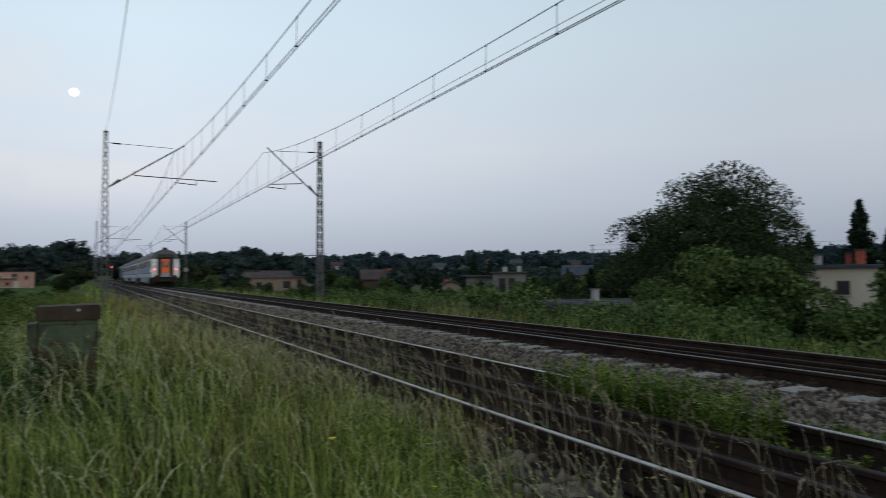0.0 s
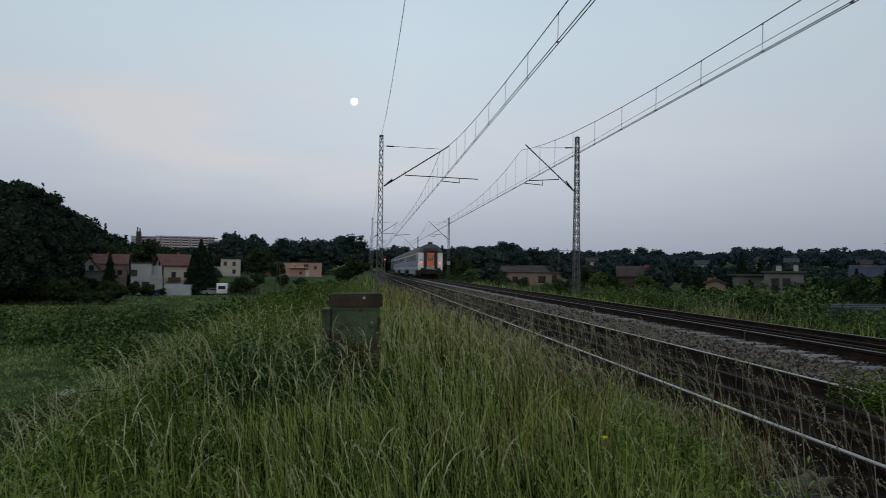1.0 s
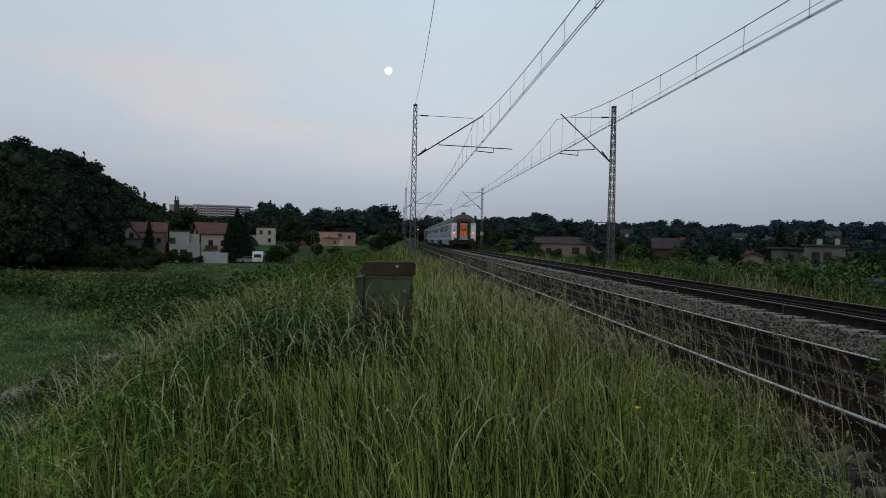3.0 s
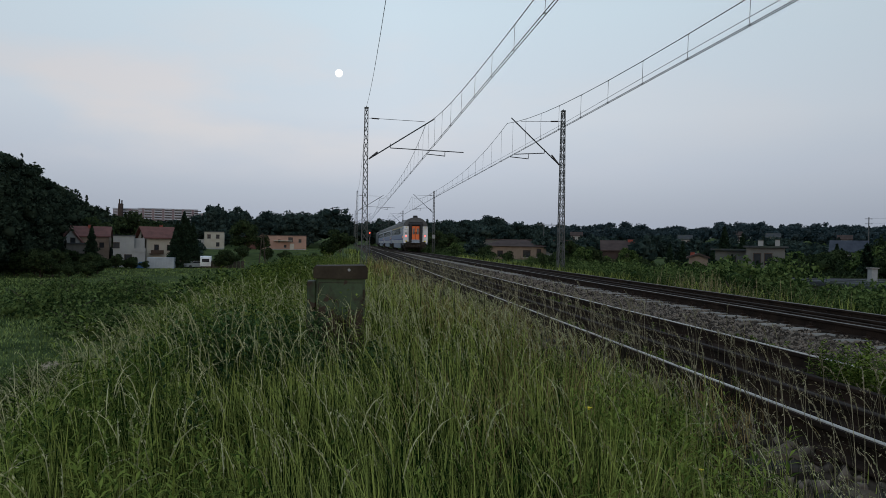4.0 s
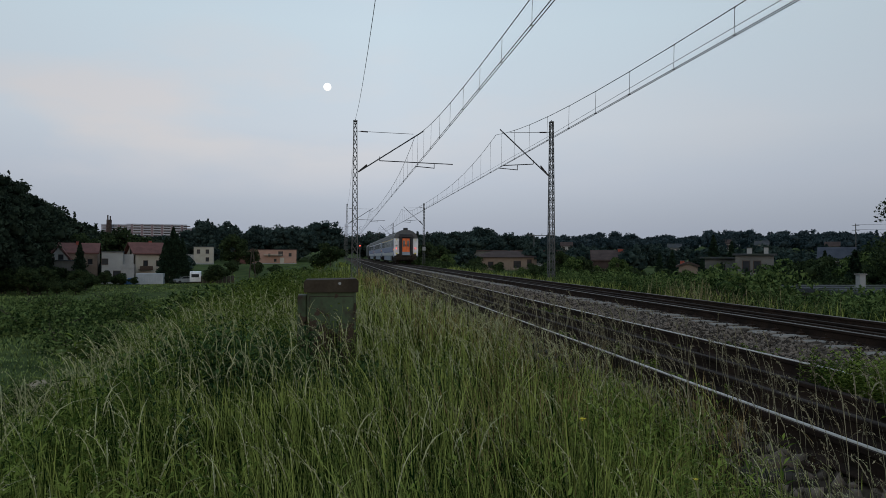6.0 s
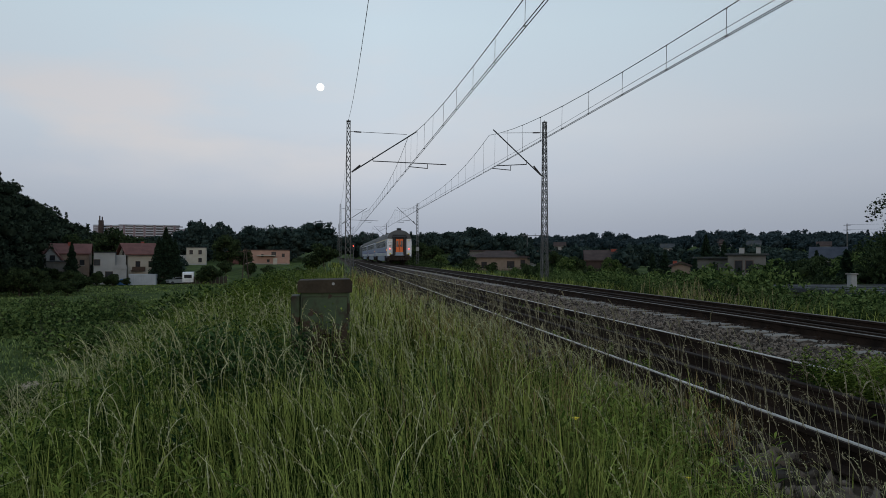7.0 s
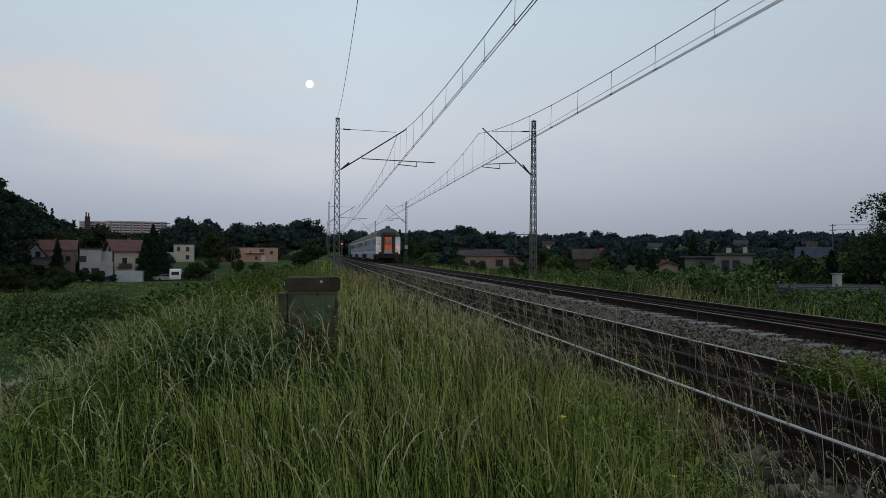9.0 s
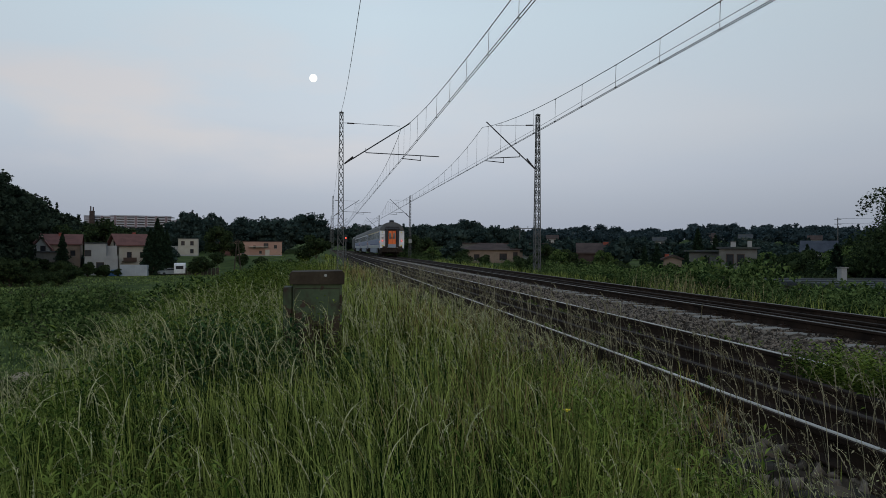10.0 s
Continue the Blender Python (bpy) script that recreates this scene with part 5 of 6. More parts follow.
far_block(-203, 842, 12, 62, 25, 9, 6, 9.0)
far_block(-251, 868, 12, 36, 25.5, 9, 3, 9.0)
far_block(-150, 850, 12, 44, 22, 8, 4, 8.0)
st = thing("chimney_stack", "slim dark industrial chimney above the treetops", "chimney", (-256, 850, 6.0))
part("shaft", Shape().box(-2.2, 2.2, -2, 2, -1, 34).tube((-1.4, 0, 33), (-1.4, 0, 39), 0.7).tube((1.2, 0, 33), (1.2, 0, 38), 0.7), M_TILE_B, st)

ct = thing("container", "grey corrugated metal container at the meadow's edge", "container", (-39.0, 156, -5.05), 4)
part("body", Shape().box(-2.6, 2.6, 0, 2.3, 0, 2.25, 0.04), M_METALGREY, ct)
for i in range(17):
    part("rib", Shape().box(-2.5 + i * 0.31, -2.4 + i * 0.31, -0.05, 0.0, 0.08, 2.15), M_METALGREY, ct)
tp = thing("tarpaulin_heap", "blue tarpaulin heap beside the container", "tarpaulin", (-42.6, 156, -5.0))
part("cover", Shape().add([(-1.2, -.6, 0), (1, -.7, 0), (1.1, .8, 0), (-1.1, .7, 0), (-.6, -.2, 1.2), (.5, -.3, 1.35), (.4, .3, 1.1), (-.7, .3, 1.0)], [(0, 1, 5, 4), (1, 2, 6, 5), (2, 3, 7, 6), (3, 0, 4, 7), (4, 5, 6, 7), (3, 2, 1, 0)]), M_CARBLUE, tp)

cv = thing("caravan", "white touring caravan parked by a hedge", "caravan", (-30.6, 159, -5.05), 8)
part("body", Shape().sweep_x([(0, 0.45), (-0.12, 1.3), (0.15, 2.35), (0.6, 2.6), (3.6, 2.6), (4.1, 2.2), (4.2, 0.45)], -1.1, 1.1), M_WHITE, cv, "rounded white body")
part("window", Shape().box(-0.75, 0.75, -0.12, 0.02, 1.35, 2.05), M_WINDOW, cv)
for sx in (-1.0, 1.0):
    part("wheel", Shape().tube((sx - 0.1, 2.2, 0.32), (sx + 0.1, 2.2, 0.32), 0.32, None, 14), M_BLACK, cv)
part("drawbar", Shape().tube((0, 0.2, 0.45), (0, -1.2, 0.45), 0.05), M_BLACK, cv)


def car(x, y, turn, paint, label):
    c = thing("car", label, "car", (x, y, float(land(x, y))), turn)
    part("body", Shape().sweep_y([(-2.1, 0.3), (-2.15, 0.75), (-1.9, 0.92), (-1.1, 1.0), (-0.6, 1.42), (0.8, 1.45), (1.5, 1.02), (2.1, 0.9), (2.15, 0.4), (1.9, 0.25), (-1.8, 0.25)], -0.85, 0.85), paint, c)
    part("window_band", Shape().sweep_y([(-0.95, 1.02), (-0.55, 1.36), (0.75, 1.38), (1.3, 1.04)], -0.87, 0.87), M_WINDOW, c)
    for wx in (-1.35, 1.35):
        for wy in (-0.8, 0.8):
            part("wheel", Shape().tube((wx, wy - 0.1, 0.32), (wx, wy + 0.1, 0.32), 0.32, None, 14), M_BLACK, c)
    return c


car(-41.5, 160.5, 8, M_CARSILVER, "silver car parked behind the container")
car(-33.0, 159.5, 40, M_CARSILVER, "grey car parked beside the caravan")
hd = Shape()
for i in range(18):
    hd.box(-40 + i * 0.8 + 2.8, -40 + i * 0.8 + 3.5, 158.9 + 0.12 * i, 159.0 + 0.12 * i, -5.2, -3.4)
solid("fence", hd, M_FENCE, "dark weathered board fence behind the parked caravan", "fence")

# beyond the tracks
sh = house("low grey shed with flat felted roof", 21.0, 28.4, -90, 9.2, 6.5, 2.9, "flat", M_PLASTER_D, M_FELT, [], z=-3.42, name="shed", over=0.35)
ch = part("chimney", Shape().box(-1.78, -1.48, 2.05, 2.35, 3.0, 3.70, 0.02), M_PLASTER, sh, "short white rendered chimney")
part("chimney_cap", Shape().box(-1.83, -1.43, 2.0, 2.4, 3.70, 3.76, 0.02), M_CONC, ch)
for i in range(6):
    part("roof_seam", Shape().box(-4.6 + i * 1.8, -4.52 + i * 1.8, -0.3, 6.7, 3.12, 3.15), M_FELT, sh)
gh = house("beige flat-roofed house with two small windows", 44.9, 32.0, -54, 4.2, 7, 5.8, "flat", M_PLASTER_C, M_SLATE, [(-1.55, 4.1, 0.6, 0.8), (0.1, 4.0, 0.8, 0.95)], z=-4.4, over=0.3, chimney=[(-1.4, 3.0, 0.5, 0.9, M_PLASTER), (1.2, 2.5, 0.6, 1.2, M_BRICK), (0.5, 3.2, 0.4, 1.0, M_BRICK)])
house("long beige house with brown hipped roof", 33.5, 148, -12, 13, 8, 3.4, "hip", M_PLASTER_B, M_TILE_B, [(2.5, 1.2, 1.6, 1.5), (5.0, 1.2, 1.0, 1.8), (-3, 1.2, 1.2, 1.3)], z=-2.5, rise=1.4, over=0.6)
house("wide low building with dark flat roof", 40, 165, -12, 22, 9, 3.6, "flat", M_PLASTER_D, M_TILE_B, [(-7, 1.4, 1.6, 1.3), (-3, 1.4, 1.6, 1.3), (2, 1.4, 1.6, 1.3), (7, 1.4, 1.6, 1.3)], z=-1.3)
house("brown-roofed house with red brick chimney", 44.5, 116, -18, 6.5, 6, 2.6, "gable_x", M_TILE_B, M_TILE_B, [(0, 0.9, 1, 1)], z=-2.1, rise=1.5, chimney=[(1.6, 3, 1.2, 1.9, M_BRICK)])
house("small peach-walled outbuilding with brown roof", 42.6, 85.5, -25, 2.2, 4, 2.1, "gable_y", M_PLASTER_B, M_TILE_B, [], z=-2.2, rise=0.4, chimney=[(-0.7, 1, 0.5, 0.7, M_BRICK)])
house("pale flat-roofed house with large windows", 48.4, 80.5, -30, 4.2, 7, 3.2, "flat", M_PLASTER_D, M_FELT, [(-0.9, 1.1, 0.9, 1.5), (0.3, 1.1, 0.9, 1.5)], z=-1.9, chimney=[(-0.5, 3, 0.6, 0.9, M_PLASTER), (1.4, 4, 0.5, 1.0, M_PLASTER)])
house("low building with dull wall and dark roof", 50.5, 90, -30, 6, 6, 2.9, "flat", M_PLASTER_D, M_FELT, [(-1, 1.1, 1.2, 1.0), (1.2, 1.1, 1.0, 1.0)], z=-2.0, over=0.6)
house("white house with blue slate gabled roof", 74, 101, -38, 4.6, 5, 2.4, "gable_x", M_PLASTER, M_SLATE, [(0, 0.8, 1, 1.1)], z=-1.5, rise=1.6)
for i, (az, d) in enumerate(((17.5, 330), (19.5, 345), (14.5, 320), (25.5, 300), (29.0, 340), (31.5, 320), (36, 330), (11.5, 330))):
    x, y = polar(az, d)
    house("small pale house among hillside trees", x, y, -az, 5, 5, 2.6, "gable_x", M_PLASTER, M_FELT if i % 2 else M_TILE_B, [(-1.2, 1.0, 1, 1.2), (1.2, 1.0, 1, 1.2)], rise=1.6, z=float(land(x, y)) + (1.6 if i % 3 else 0.8))

# ---- trackside things ----
bx = thing("equipment_box", "weathered green trackside cabinet with rusty lid standing in tall grass", "cabinet", (-0.095, 6.62, -0.38), 1.5)
part("body", Shape().box(-0.212, 0.222, 0, 0.40, 0, 1.01, 0.012), M_BOXGREEN, bx, "flaking green painted steel body with rust")
lid = part("lid", Shape().sweep_y([(-0.236, 0.995), (0.238, 0.995), (0.242, 1.005), (0.242, 1.095), (0.226, 1.115), (-0.222, 1.105), (-0.240, 1.09), (-0.240, 1.005)], -0.025, 0.43), M_BOXLID, bx, "rusty brown overhanging lid")
part("badge", Shape().tube((0.075, -0.030, 1.075), (0.075, -0.020, 1.075), 0.013, None, 14), M_PLASTER, lid, "small pale round badge")
part("side_casing", Shape().box(-0.298, -0.216, 0.05, 0.36, 0, 0.965, 0.01), M_BOXGREEN, bx, "narrow stained green side casing")
part("door_seam", Shape().box(-0.19, 0.20, -0.003, 0.0, 0.955, 0.96).box(-0.195, -0.191, -0.003, 0.0, 0.1, 0.955).box(0.201, 0.205, -0.003, 0.0, 0.1, 0.955), M_UNDER, bx)
part("hinge", Shape().tube((0.212, -0.012, 0.80), (0.212, -0.012, 0.90), 0.012, None, 8), M_BOXLID, bx)
part("hinge", Shape().tube((0.212, -0.012, 0.25), (0.212, -0.012, 0.35), 0.012, None, 8), M_BOXLID, bx)
part("latch", Shape().box(-0.03, 0.05, -0.03, 0.0, 0.60, 0.63, 0.004).box(0.02, 0.05, -0.035, 0.0, 0.52, 0.60, 0.004), M_RUST, bx, "rusted latch")

sg = thing("railway_signal", "slim signal post showing a red light", "signal", (1.72, 72, -0.4))
part("post", Shape().tube((0, 0, 0), (0, 0, 2.1), 0.05), M_MAST, sg)
hd2 = part("signal_head", Shape().box(-0.14, 0.14, -0.06, 0.1, 1.95, 2.6, 0.03), M_BLACK, sg)
part("lamp", Shape().tube((0, -0.04, 2.34), (0, -0.09, 2.34), 0.055, None, 14), M_RED, hd2, "lit red lamp")
mk = thing("marker_post", "short white post with dark bands beside the track", "post", (9.5, 128, -0.4))
part("post", Shape().box(-0.16, 0.16, -0.05, 0.05, 0, 1.75, 0.02), M_PLASTER, mk)
for z in (0.75, 1.15):
    part("band", Shape().box(-0.165, 0.165, -0.056, -0.05, z, z + 0.16), M_BLACK, mk)
pl = thing("utility_pole", "wooden A-shaped utility pole beside the bank", "pole", (-14.5, 122, -5.0))
for sx in (-1, 1):
    part("leg", Shape().tube((sx * 0.7, 0, -0.3), (sx * 0.08, 0, 7.2), 0.11, 0.08), M_BARK, pl)
part("crossarm", Shape().box(-0.9, 0.9, -0.06, 0.06, 6.6, 6.72), M_BARK, pl)
pp = thing("utility_pole", "distant slim pole carrying thin cables over gardens", "pole", (104, 136, float(land(104, 136))))
part("post", Shape().tube((0, 0, -0.5), (0, 0, 9.8), 0.16, 0.09, 6), M_MAST, pp)
for z in (8.4, 9.4):
    part("crossarm", Shape().box(-0.8, 0.8, -0.06, 0.06, z, z + 0.1), M_MAST, pp)
for z in (8.6, 9.6):
    part("cable", Shape().path([(10 * i, -7 * i, z + 0.02 * i * i - 0.05 * i) for i in range(6)], 0.022, 4), M_WIRE, pp)
hp = thing("power_line_portal", "distant two-legged power line portal above the trees", "pole", (*polar(15.6, 205), float(land(*polar(15.6, 205)))), -15)
for sx in (-2.2, 2.2):
    part("leg", Shape().tube((sx, 0, -0.3), (sx, 0, 8.9), 0.17, 0.12, 6), M_MAST, hp)
part("crossarm", Shape().box(-3.7, 3.7, -0.1, 0.1, 8.35, 8.55), M_MAST, hp)
for sx in (-3.6, 0, 3.6):
    part("insulator", Shape().tube((sx, 0, 8.55), (sx, 0, 9.1), 0.1, 0.07, 6), M_INSUL, hp)
mo = Vector((-424.4, 20012.9, 4598.4)).normalized() * 3000
ms = bmesh.new()
bmesh.ops.create_uvsphere(ms, u_segments=24, v_segments=16, radius=15.5)
mm = bpy.data.meshes.new("moon")
ms.to_mesh(mm)
ms.free()
mm.materials.append(M_MOON)
mm.polygons.foreach_set("use_smooth", [True] * len(mm.polygons))
moon = tagged(new("moon", mm), "pale full moon low in the dusk sky", "moon", kind="structure")
moon.location = mo


# ---- grass and weeds ----
def blades(base, h, w, bend, az=None):
    """Bent tapered blades. Returns vertices, quads, triangles."""
    n = len(base)
    az = RNG.uniform(0, 6.283, n) if az is None else az
    d = np.stack([np.cos(az), np.sin(az), np.zeros(n)], 1)
    fa = az + RNG.uniform(0.6, 2.5, n)
    s = np.stack([np.cos(fa), np.sin(fa), np.zeros(n)], 1)
    V = np.zeros((n, 7, 3))
    for i, (t, k) in enumerate(((0, 0.8), (0.45, 1.0), (0.8, 0.65), (1.0, 0))):
        up = h * (t - 0.35 * bend * t ** 3)
        c = base + d * (h * bend * t ** 2)[:, None]
        c[:, 2] += up
        if i < 3:
            V[:, 2 * i] = c - s * (w * k / 2)[:, None]
            V[:, 2 * i + 1] = c + s * (w * k / 2)[:, None]
        else:
            V[:, 6] = c
    o = (np.arange(n) * 7)[:, None]
    Q = np.concatenate([o + np.array([0, 1, 3, 2]), o + np.array([2, 3, 5, 4])], 0)
    T = o + np.array([4, 5, 6])
    return V.reshape(-1, 3), Q, T


def stuff(name, chunks, mat, label, category):
    V, Q, T, k = [], [], [], 0
    for v, q, t in chunks:
        V.append(v)
        Q.append(np.asarray(q, int).reshape(-1, 4) + k)
        T.append(np.asarray(t, int).reshape(-1, 3) + k)
        k += len(v)
    return tagged(new(name, flat_mesh(name, np.concatenate(V), np.concatenate(Q), np.concatenate(T), mat)), label, category, kind="stuff")


def patchy(x, y, s=0.9, o=0.0):
    return 0.5 + 0.25 * np.sin(x * s * 1.7 + 1.3 * np.sin(y * s * 0.9 + o) + o) + 0.25 * np.sin(y * s * 1.3 + 1.1 * np.sin(x * s * 1.1 + 2 * o))


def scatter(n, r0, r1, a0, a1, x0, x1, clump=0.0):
    """Places spread evenly in a fan from the camera, within a strip of bank."""
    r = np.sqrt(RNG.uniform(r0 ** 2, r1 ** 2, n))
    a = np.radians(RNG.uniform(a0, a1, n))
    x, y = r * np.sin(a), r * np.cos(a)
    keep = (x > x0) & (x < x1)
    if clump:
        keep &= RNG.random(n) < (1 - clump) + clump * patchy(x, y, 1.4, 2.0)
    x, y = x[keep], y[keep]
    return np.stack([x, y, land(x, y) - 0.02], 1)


BOX = (-0.45, 0.2, 6.5, 7.15)


def thin(p, dry=False):
    """Fewer blades where leafy weeds crowd out the grass."""
    a = ((p[:, 0] + 1.15) / 1.05) ** 2 + ((p[:, 1] - 6.2) / 1.45) ** 2 < 1
    c = (p[:, 0] > 0.9 + 0.4 * np.sin(p[:, 1] * 1.1)) & (p[:, 1] > 4.6) & (RNG.random(len(p)) < (0.0 if dry else 0.66))
    p, a = p[~c], a[~c]
    b = ((p[:, 0] - 0.1) / 0.95) ** 2 + ((p[:, 1] - 5.75) / 0.55) ** 2 < 1
    w = (((p[:, 0] + 1.65) / 0.75) ** 2 + ((p[:, 1] - 4.0) / 1.3) ** 2 < 1) & (RNG.random(len(p)) < 0.7)
    g = w | (((p[:, 0] - 1.4) / 0.42) ** 2 + ((p[:, 1] - 3.5) / 0.95) ** 2 < 1) & (RNG.random(len(p)) < 0.6)
    return p[~(((a | b) & (RNG.random(len(p)) < 0.9)) | g)]


def off_stones(p, dry=False):
    """The turf stops short of the rail and leaves a strip of stony ground."""
    lim = (2.12 if dry else 1.86) + 0.17 * (p[:, 1] - 2.7) + 0.12 * np.sin(p[:, 1] * 3.1) + RNG.normal(0, 0.07, len(p))
    return p[(p[:, 0] < lim) | (p[:, 1] > 7.5) | (RNG.random(len(p)) < 0.14)]


def off_box(p, dry=False, weeds=False):
    p = p if weeds else thin(p, dry)
    return p[~((p[:, 0] > BOX[0]) & (p[:, 0] < BOX[1]) & (p[:, 1] > BOX[2]) & (p[:, 1] < BOX[3]))]


def turf(rings, mat, name, label, height, width, x0, x1, a0=-46, a1=64, lean=0.45, dry=False, tuft=28):
    """Blades in tufts that lean out from their middles, with thin growth and gaps between."""
    chunks = []
    for r0, r1, n, wk in rings:
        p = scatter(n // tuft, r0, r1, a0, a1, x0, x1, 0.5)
        c = np.repeat(np.arange(len(p)), tuft)
        spread = RNG.uniform(0.025, 0.075, len(p))[c] * (1 + 0.25 * wk)
        off = RNG.normal(0, 1, (len(c), 2)) * spread[:, None]
        lush = RNG.uniform(0.62, 1.12, len(p))[c]
        sway = RNG.normal(2.7, 1.2, len(p))[c]
        q = p[c].copy()
        q[:, :2] += off
        loose = RNG.random(len(c)) < 0.25
        q[loose, :2] += RNG.normal(0, 0.2, (int(loose.sum()), 2))
        q[:, 2] = land(q[:, 0], q[:, 1]) - 0.02
        tag = np.arange(len(q))
        q = np.concatenate([q, tag[:, None]], 1)
        q = off_stones(off_box(q, dry), dry)
        i = q[:, 3].astype(int)
        q, m = q[:, :3].copy(), len(i)
        k = 0.55 + 0.7 * patchy(q[:, 0], q[:, 1], 1.5, 0.7)
        edge = (0.62 + 0.38 * step(0.1, 1.3, 2.5 - q[:, 0])) * (0.5 + 0.5 * step(-3.0, -1.0, q[:, 0]))
        edge = edge * (1 - 0.42 * np.exp(-((q[:, 0] + 0.2) / 1.2) ** 2 - ((q[:, 1] - 5.0) / 1.1) ** 2))
        h = height * k * edge * lush[i] * RNG.uniform(0.5, 1.15, m)
        az = np.where(RNG.random(m) < 0.45, np.arctan2(off[i, 1], off[i, 0]), sway[i]) + RNG.normal(0, 0.5, m)
        chunks.append(blades(q, h, width * wk * RNG.uniform(0.6, 1.4, m), RNG.uniform(0.05, lean, m) * RNG.choice([0.6, 1, 1.2, 2.6], m), az))
    return stuff(name, chunks, mat, label, "grass")


turf([(1.25, 4, 52000, 1.0), (4, 8, 80000, 1.35), (8, 16, 60000, 2.6), (16, 45, 36000, 6.0), (45, 130, 14000, 15.0)], M_GRASS, "meadow_grass",
     "tall dense green meadow grass on the bank", 0.80, 0.0046, -10.4, 2.55, lean=0.38)
turf([(1.25, 5, 42000, 1.0), (5, 12, 110000, 1.5), (12, 40, 70000, 3.2)], M_BROWNGRASS, "dry_grass",
     "dry brownish grass along the near rail", 0.68, 0.0045, 0.75, 2.7, dry=True)
turf([(1.6, 8, 9000, 1.0), (8, 25, 9000, 2.2)], M_BROWNGRASS, "withered_grass",
     "withered reddish-brown grass among the green", 0.72, 0.0042, 0.2, 2.3, lean=0.5, tuft=14)
turf([(1.3, 8, 2500, 1.0), (8, 25, 3500, 2.2)], M_STRAW, "straw_blades",
     "pale dead straw among the green grass", 0.62, 0.005, -8, 2.2, lean=0.8)


def eared_stems(p, h, mat_name, spike, droop, width=0.0032):
    """Tall stems that end in a loose ear of spikelets."""
    n = len(p)
    az = RNG.normal(2.6, 1.1, n)
    bend = RNG.uniform(0.12, droop, n)
    v, q, t = blades(p, h, np.full(n, width), bend, az)
    d = np.stack([np.cos(az), np.sin(az), np.zeros(n)], 1)
    pts, dirs, sz, rib = [], [], [], []
    for tt in (0.79, 0.84, 0.90, 0.96, 1.04):
        nod = max(0.0, tt - 0.86)
        c = p + d * (h * bend * (tt ** 2 + 12 * nod ** 2))[:, None]
        c[:, 2] += h * (tt - 0.35 * bend * tt ** 3 - 7 * bend * nod ** 2)
        rib.append(c)
    rw = spike * 0.17 * RNG.uniform(0.6, 1.2, n)[:, None]
    ribbons = []
    for fa in (0.3, 1.9):
        s = np.stack([np.cos(az + fa), np.sin(az + fa), np.full(n, 0.2)], 1)
        ring = []
        for c, k in zip(rib, (0.15, 0.8, 1.0, 0.75, 0.1)):
            ring += [c - s * rw * k, c + s * rw * k]
        rv = np.stack(ring, 1).reshape(-1, 3)
        o = (np.arange(n) * 10)[:, None]
        ribbons.append((rv, np.concatenate([o + np.array([i, i + 1, i + 3, i + 2]) for i in (0, 2, 4, 6)], 0), np.zeros((0, 3), int)))
    for tt in np.linspace(0.81, 1.03, 12):
        nod = max(0.0, tt - 0.86)
        c = p + d * (h * bend * (tt ** 2 + 6 * nod ** 2 * 2))[:, None]
        c[:, 2] += h * (tt - 0.35 * bend * tt ** 3 - 7 * bend * nod ** 2)
        pts.append(c + RNG.normal(0, 0.0032, (n, 3)) * (spike / 0.012))
        g = d * (bend * 2 * tt)[:, None] + (0, 0, 1 - 9 * nod) + RNG.normal(0, 0.22, (n, 3))
        dirs.append(g / np.linalg.norm(g, axis=1)[:, None])
        sz.append(spike * RNG.uniform(0.7, 1.2, n) * (1.25 - abs(tt - 0.9) * 4))
    c, g, s = np.concatenate(pts), np.concatenate(dirs), np.concatenate(sz)[:, None]
    b = np.cross(g, RNG.normal(0, 1, g.shape))
    b /= np.linalg.norm(b, axis=1)[:, None]
    ev = np.stack([c, c + g * s * 0.5 + b * s * 0.17, c + g * s, c + g * s * 0.5 - b * s * 0.17], 1).reshape(-1, 3)
    return (v, q, t), [(ev, np.arange(len(ev)).reshape(-1, 4), np.zeros((0, 3), int))] + ribbons


def ears(name, sets, stem_mat, ear_mat, label):
    st_c, ea_c = [], []
    for p, h, spike, droop, w in sets:
        a, b = eared_stems(p, h, "", spike, droop, w)
        st_c.append(a)
        ea_c += b
    stuff(name + "_stems", st_c, stem_mat, label, "grass")
    stuff(name + "_ears", ea_c, ear_mat, label + ", seed heads", "grass")


def hh(p, lo, hi):
    return RNG.uniform(lo, hi, len(p)) * (0.62 + 0.38 * step(0.1, 1.4, 2.5 - p[:, 0]))


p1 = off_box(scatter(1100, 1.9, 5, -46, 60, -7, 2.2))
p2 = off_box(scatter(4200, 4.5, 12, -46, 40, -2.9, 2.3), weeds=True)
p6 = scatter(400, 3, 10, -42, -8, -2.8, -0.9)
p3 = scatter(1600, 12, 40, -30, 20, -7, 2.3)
ears("tall_grass", [(p1, hh(p1, 0.6, 0.92), 0.0120, 0.30, 0.0024), (p2, hh(p2, 0.68, 1.02), 0.0170, 0.34, 0.0032), (p6, RNG.uniform(0.7, 1.05, len(p6)), 0.0125, 0.4, 0.0036), (p3, hh(p3, 0.65, 0.95), 0.022, 0.5, 0.006)],
     M_GRASS, M_EAR, "tall flowering grass stalks with pale ears")
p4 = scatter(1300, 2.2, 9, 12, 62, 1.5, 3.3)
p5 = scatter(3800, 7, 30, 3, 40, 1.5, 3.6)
p4[:, 2], p5[:, 2] = np.maximum(p4[:, 2], -0.3), np.maximum(p5[:, 2], -0.3)
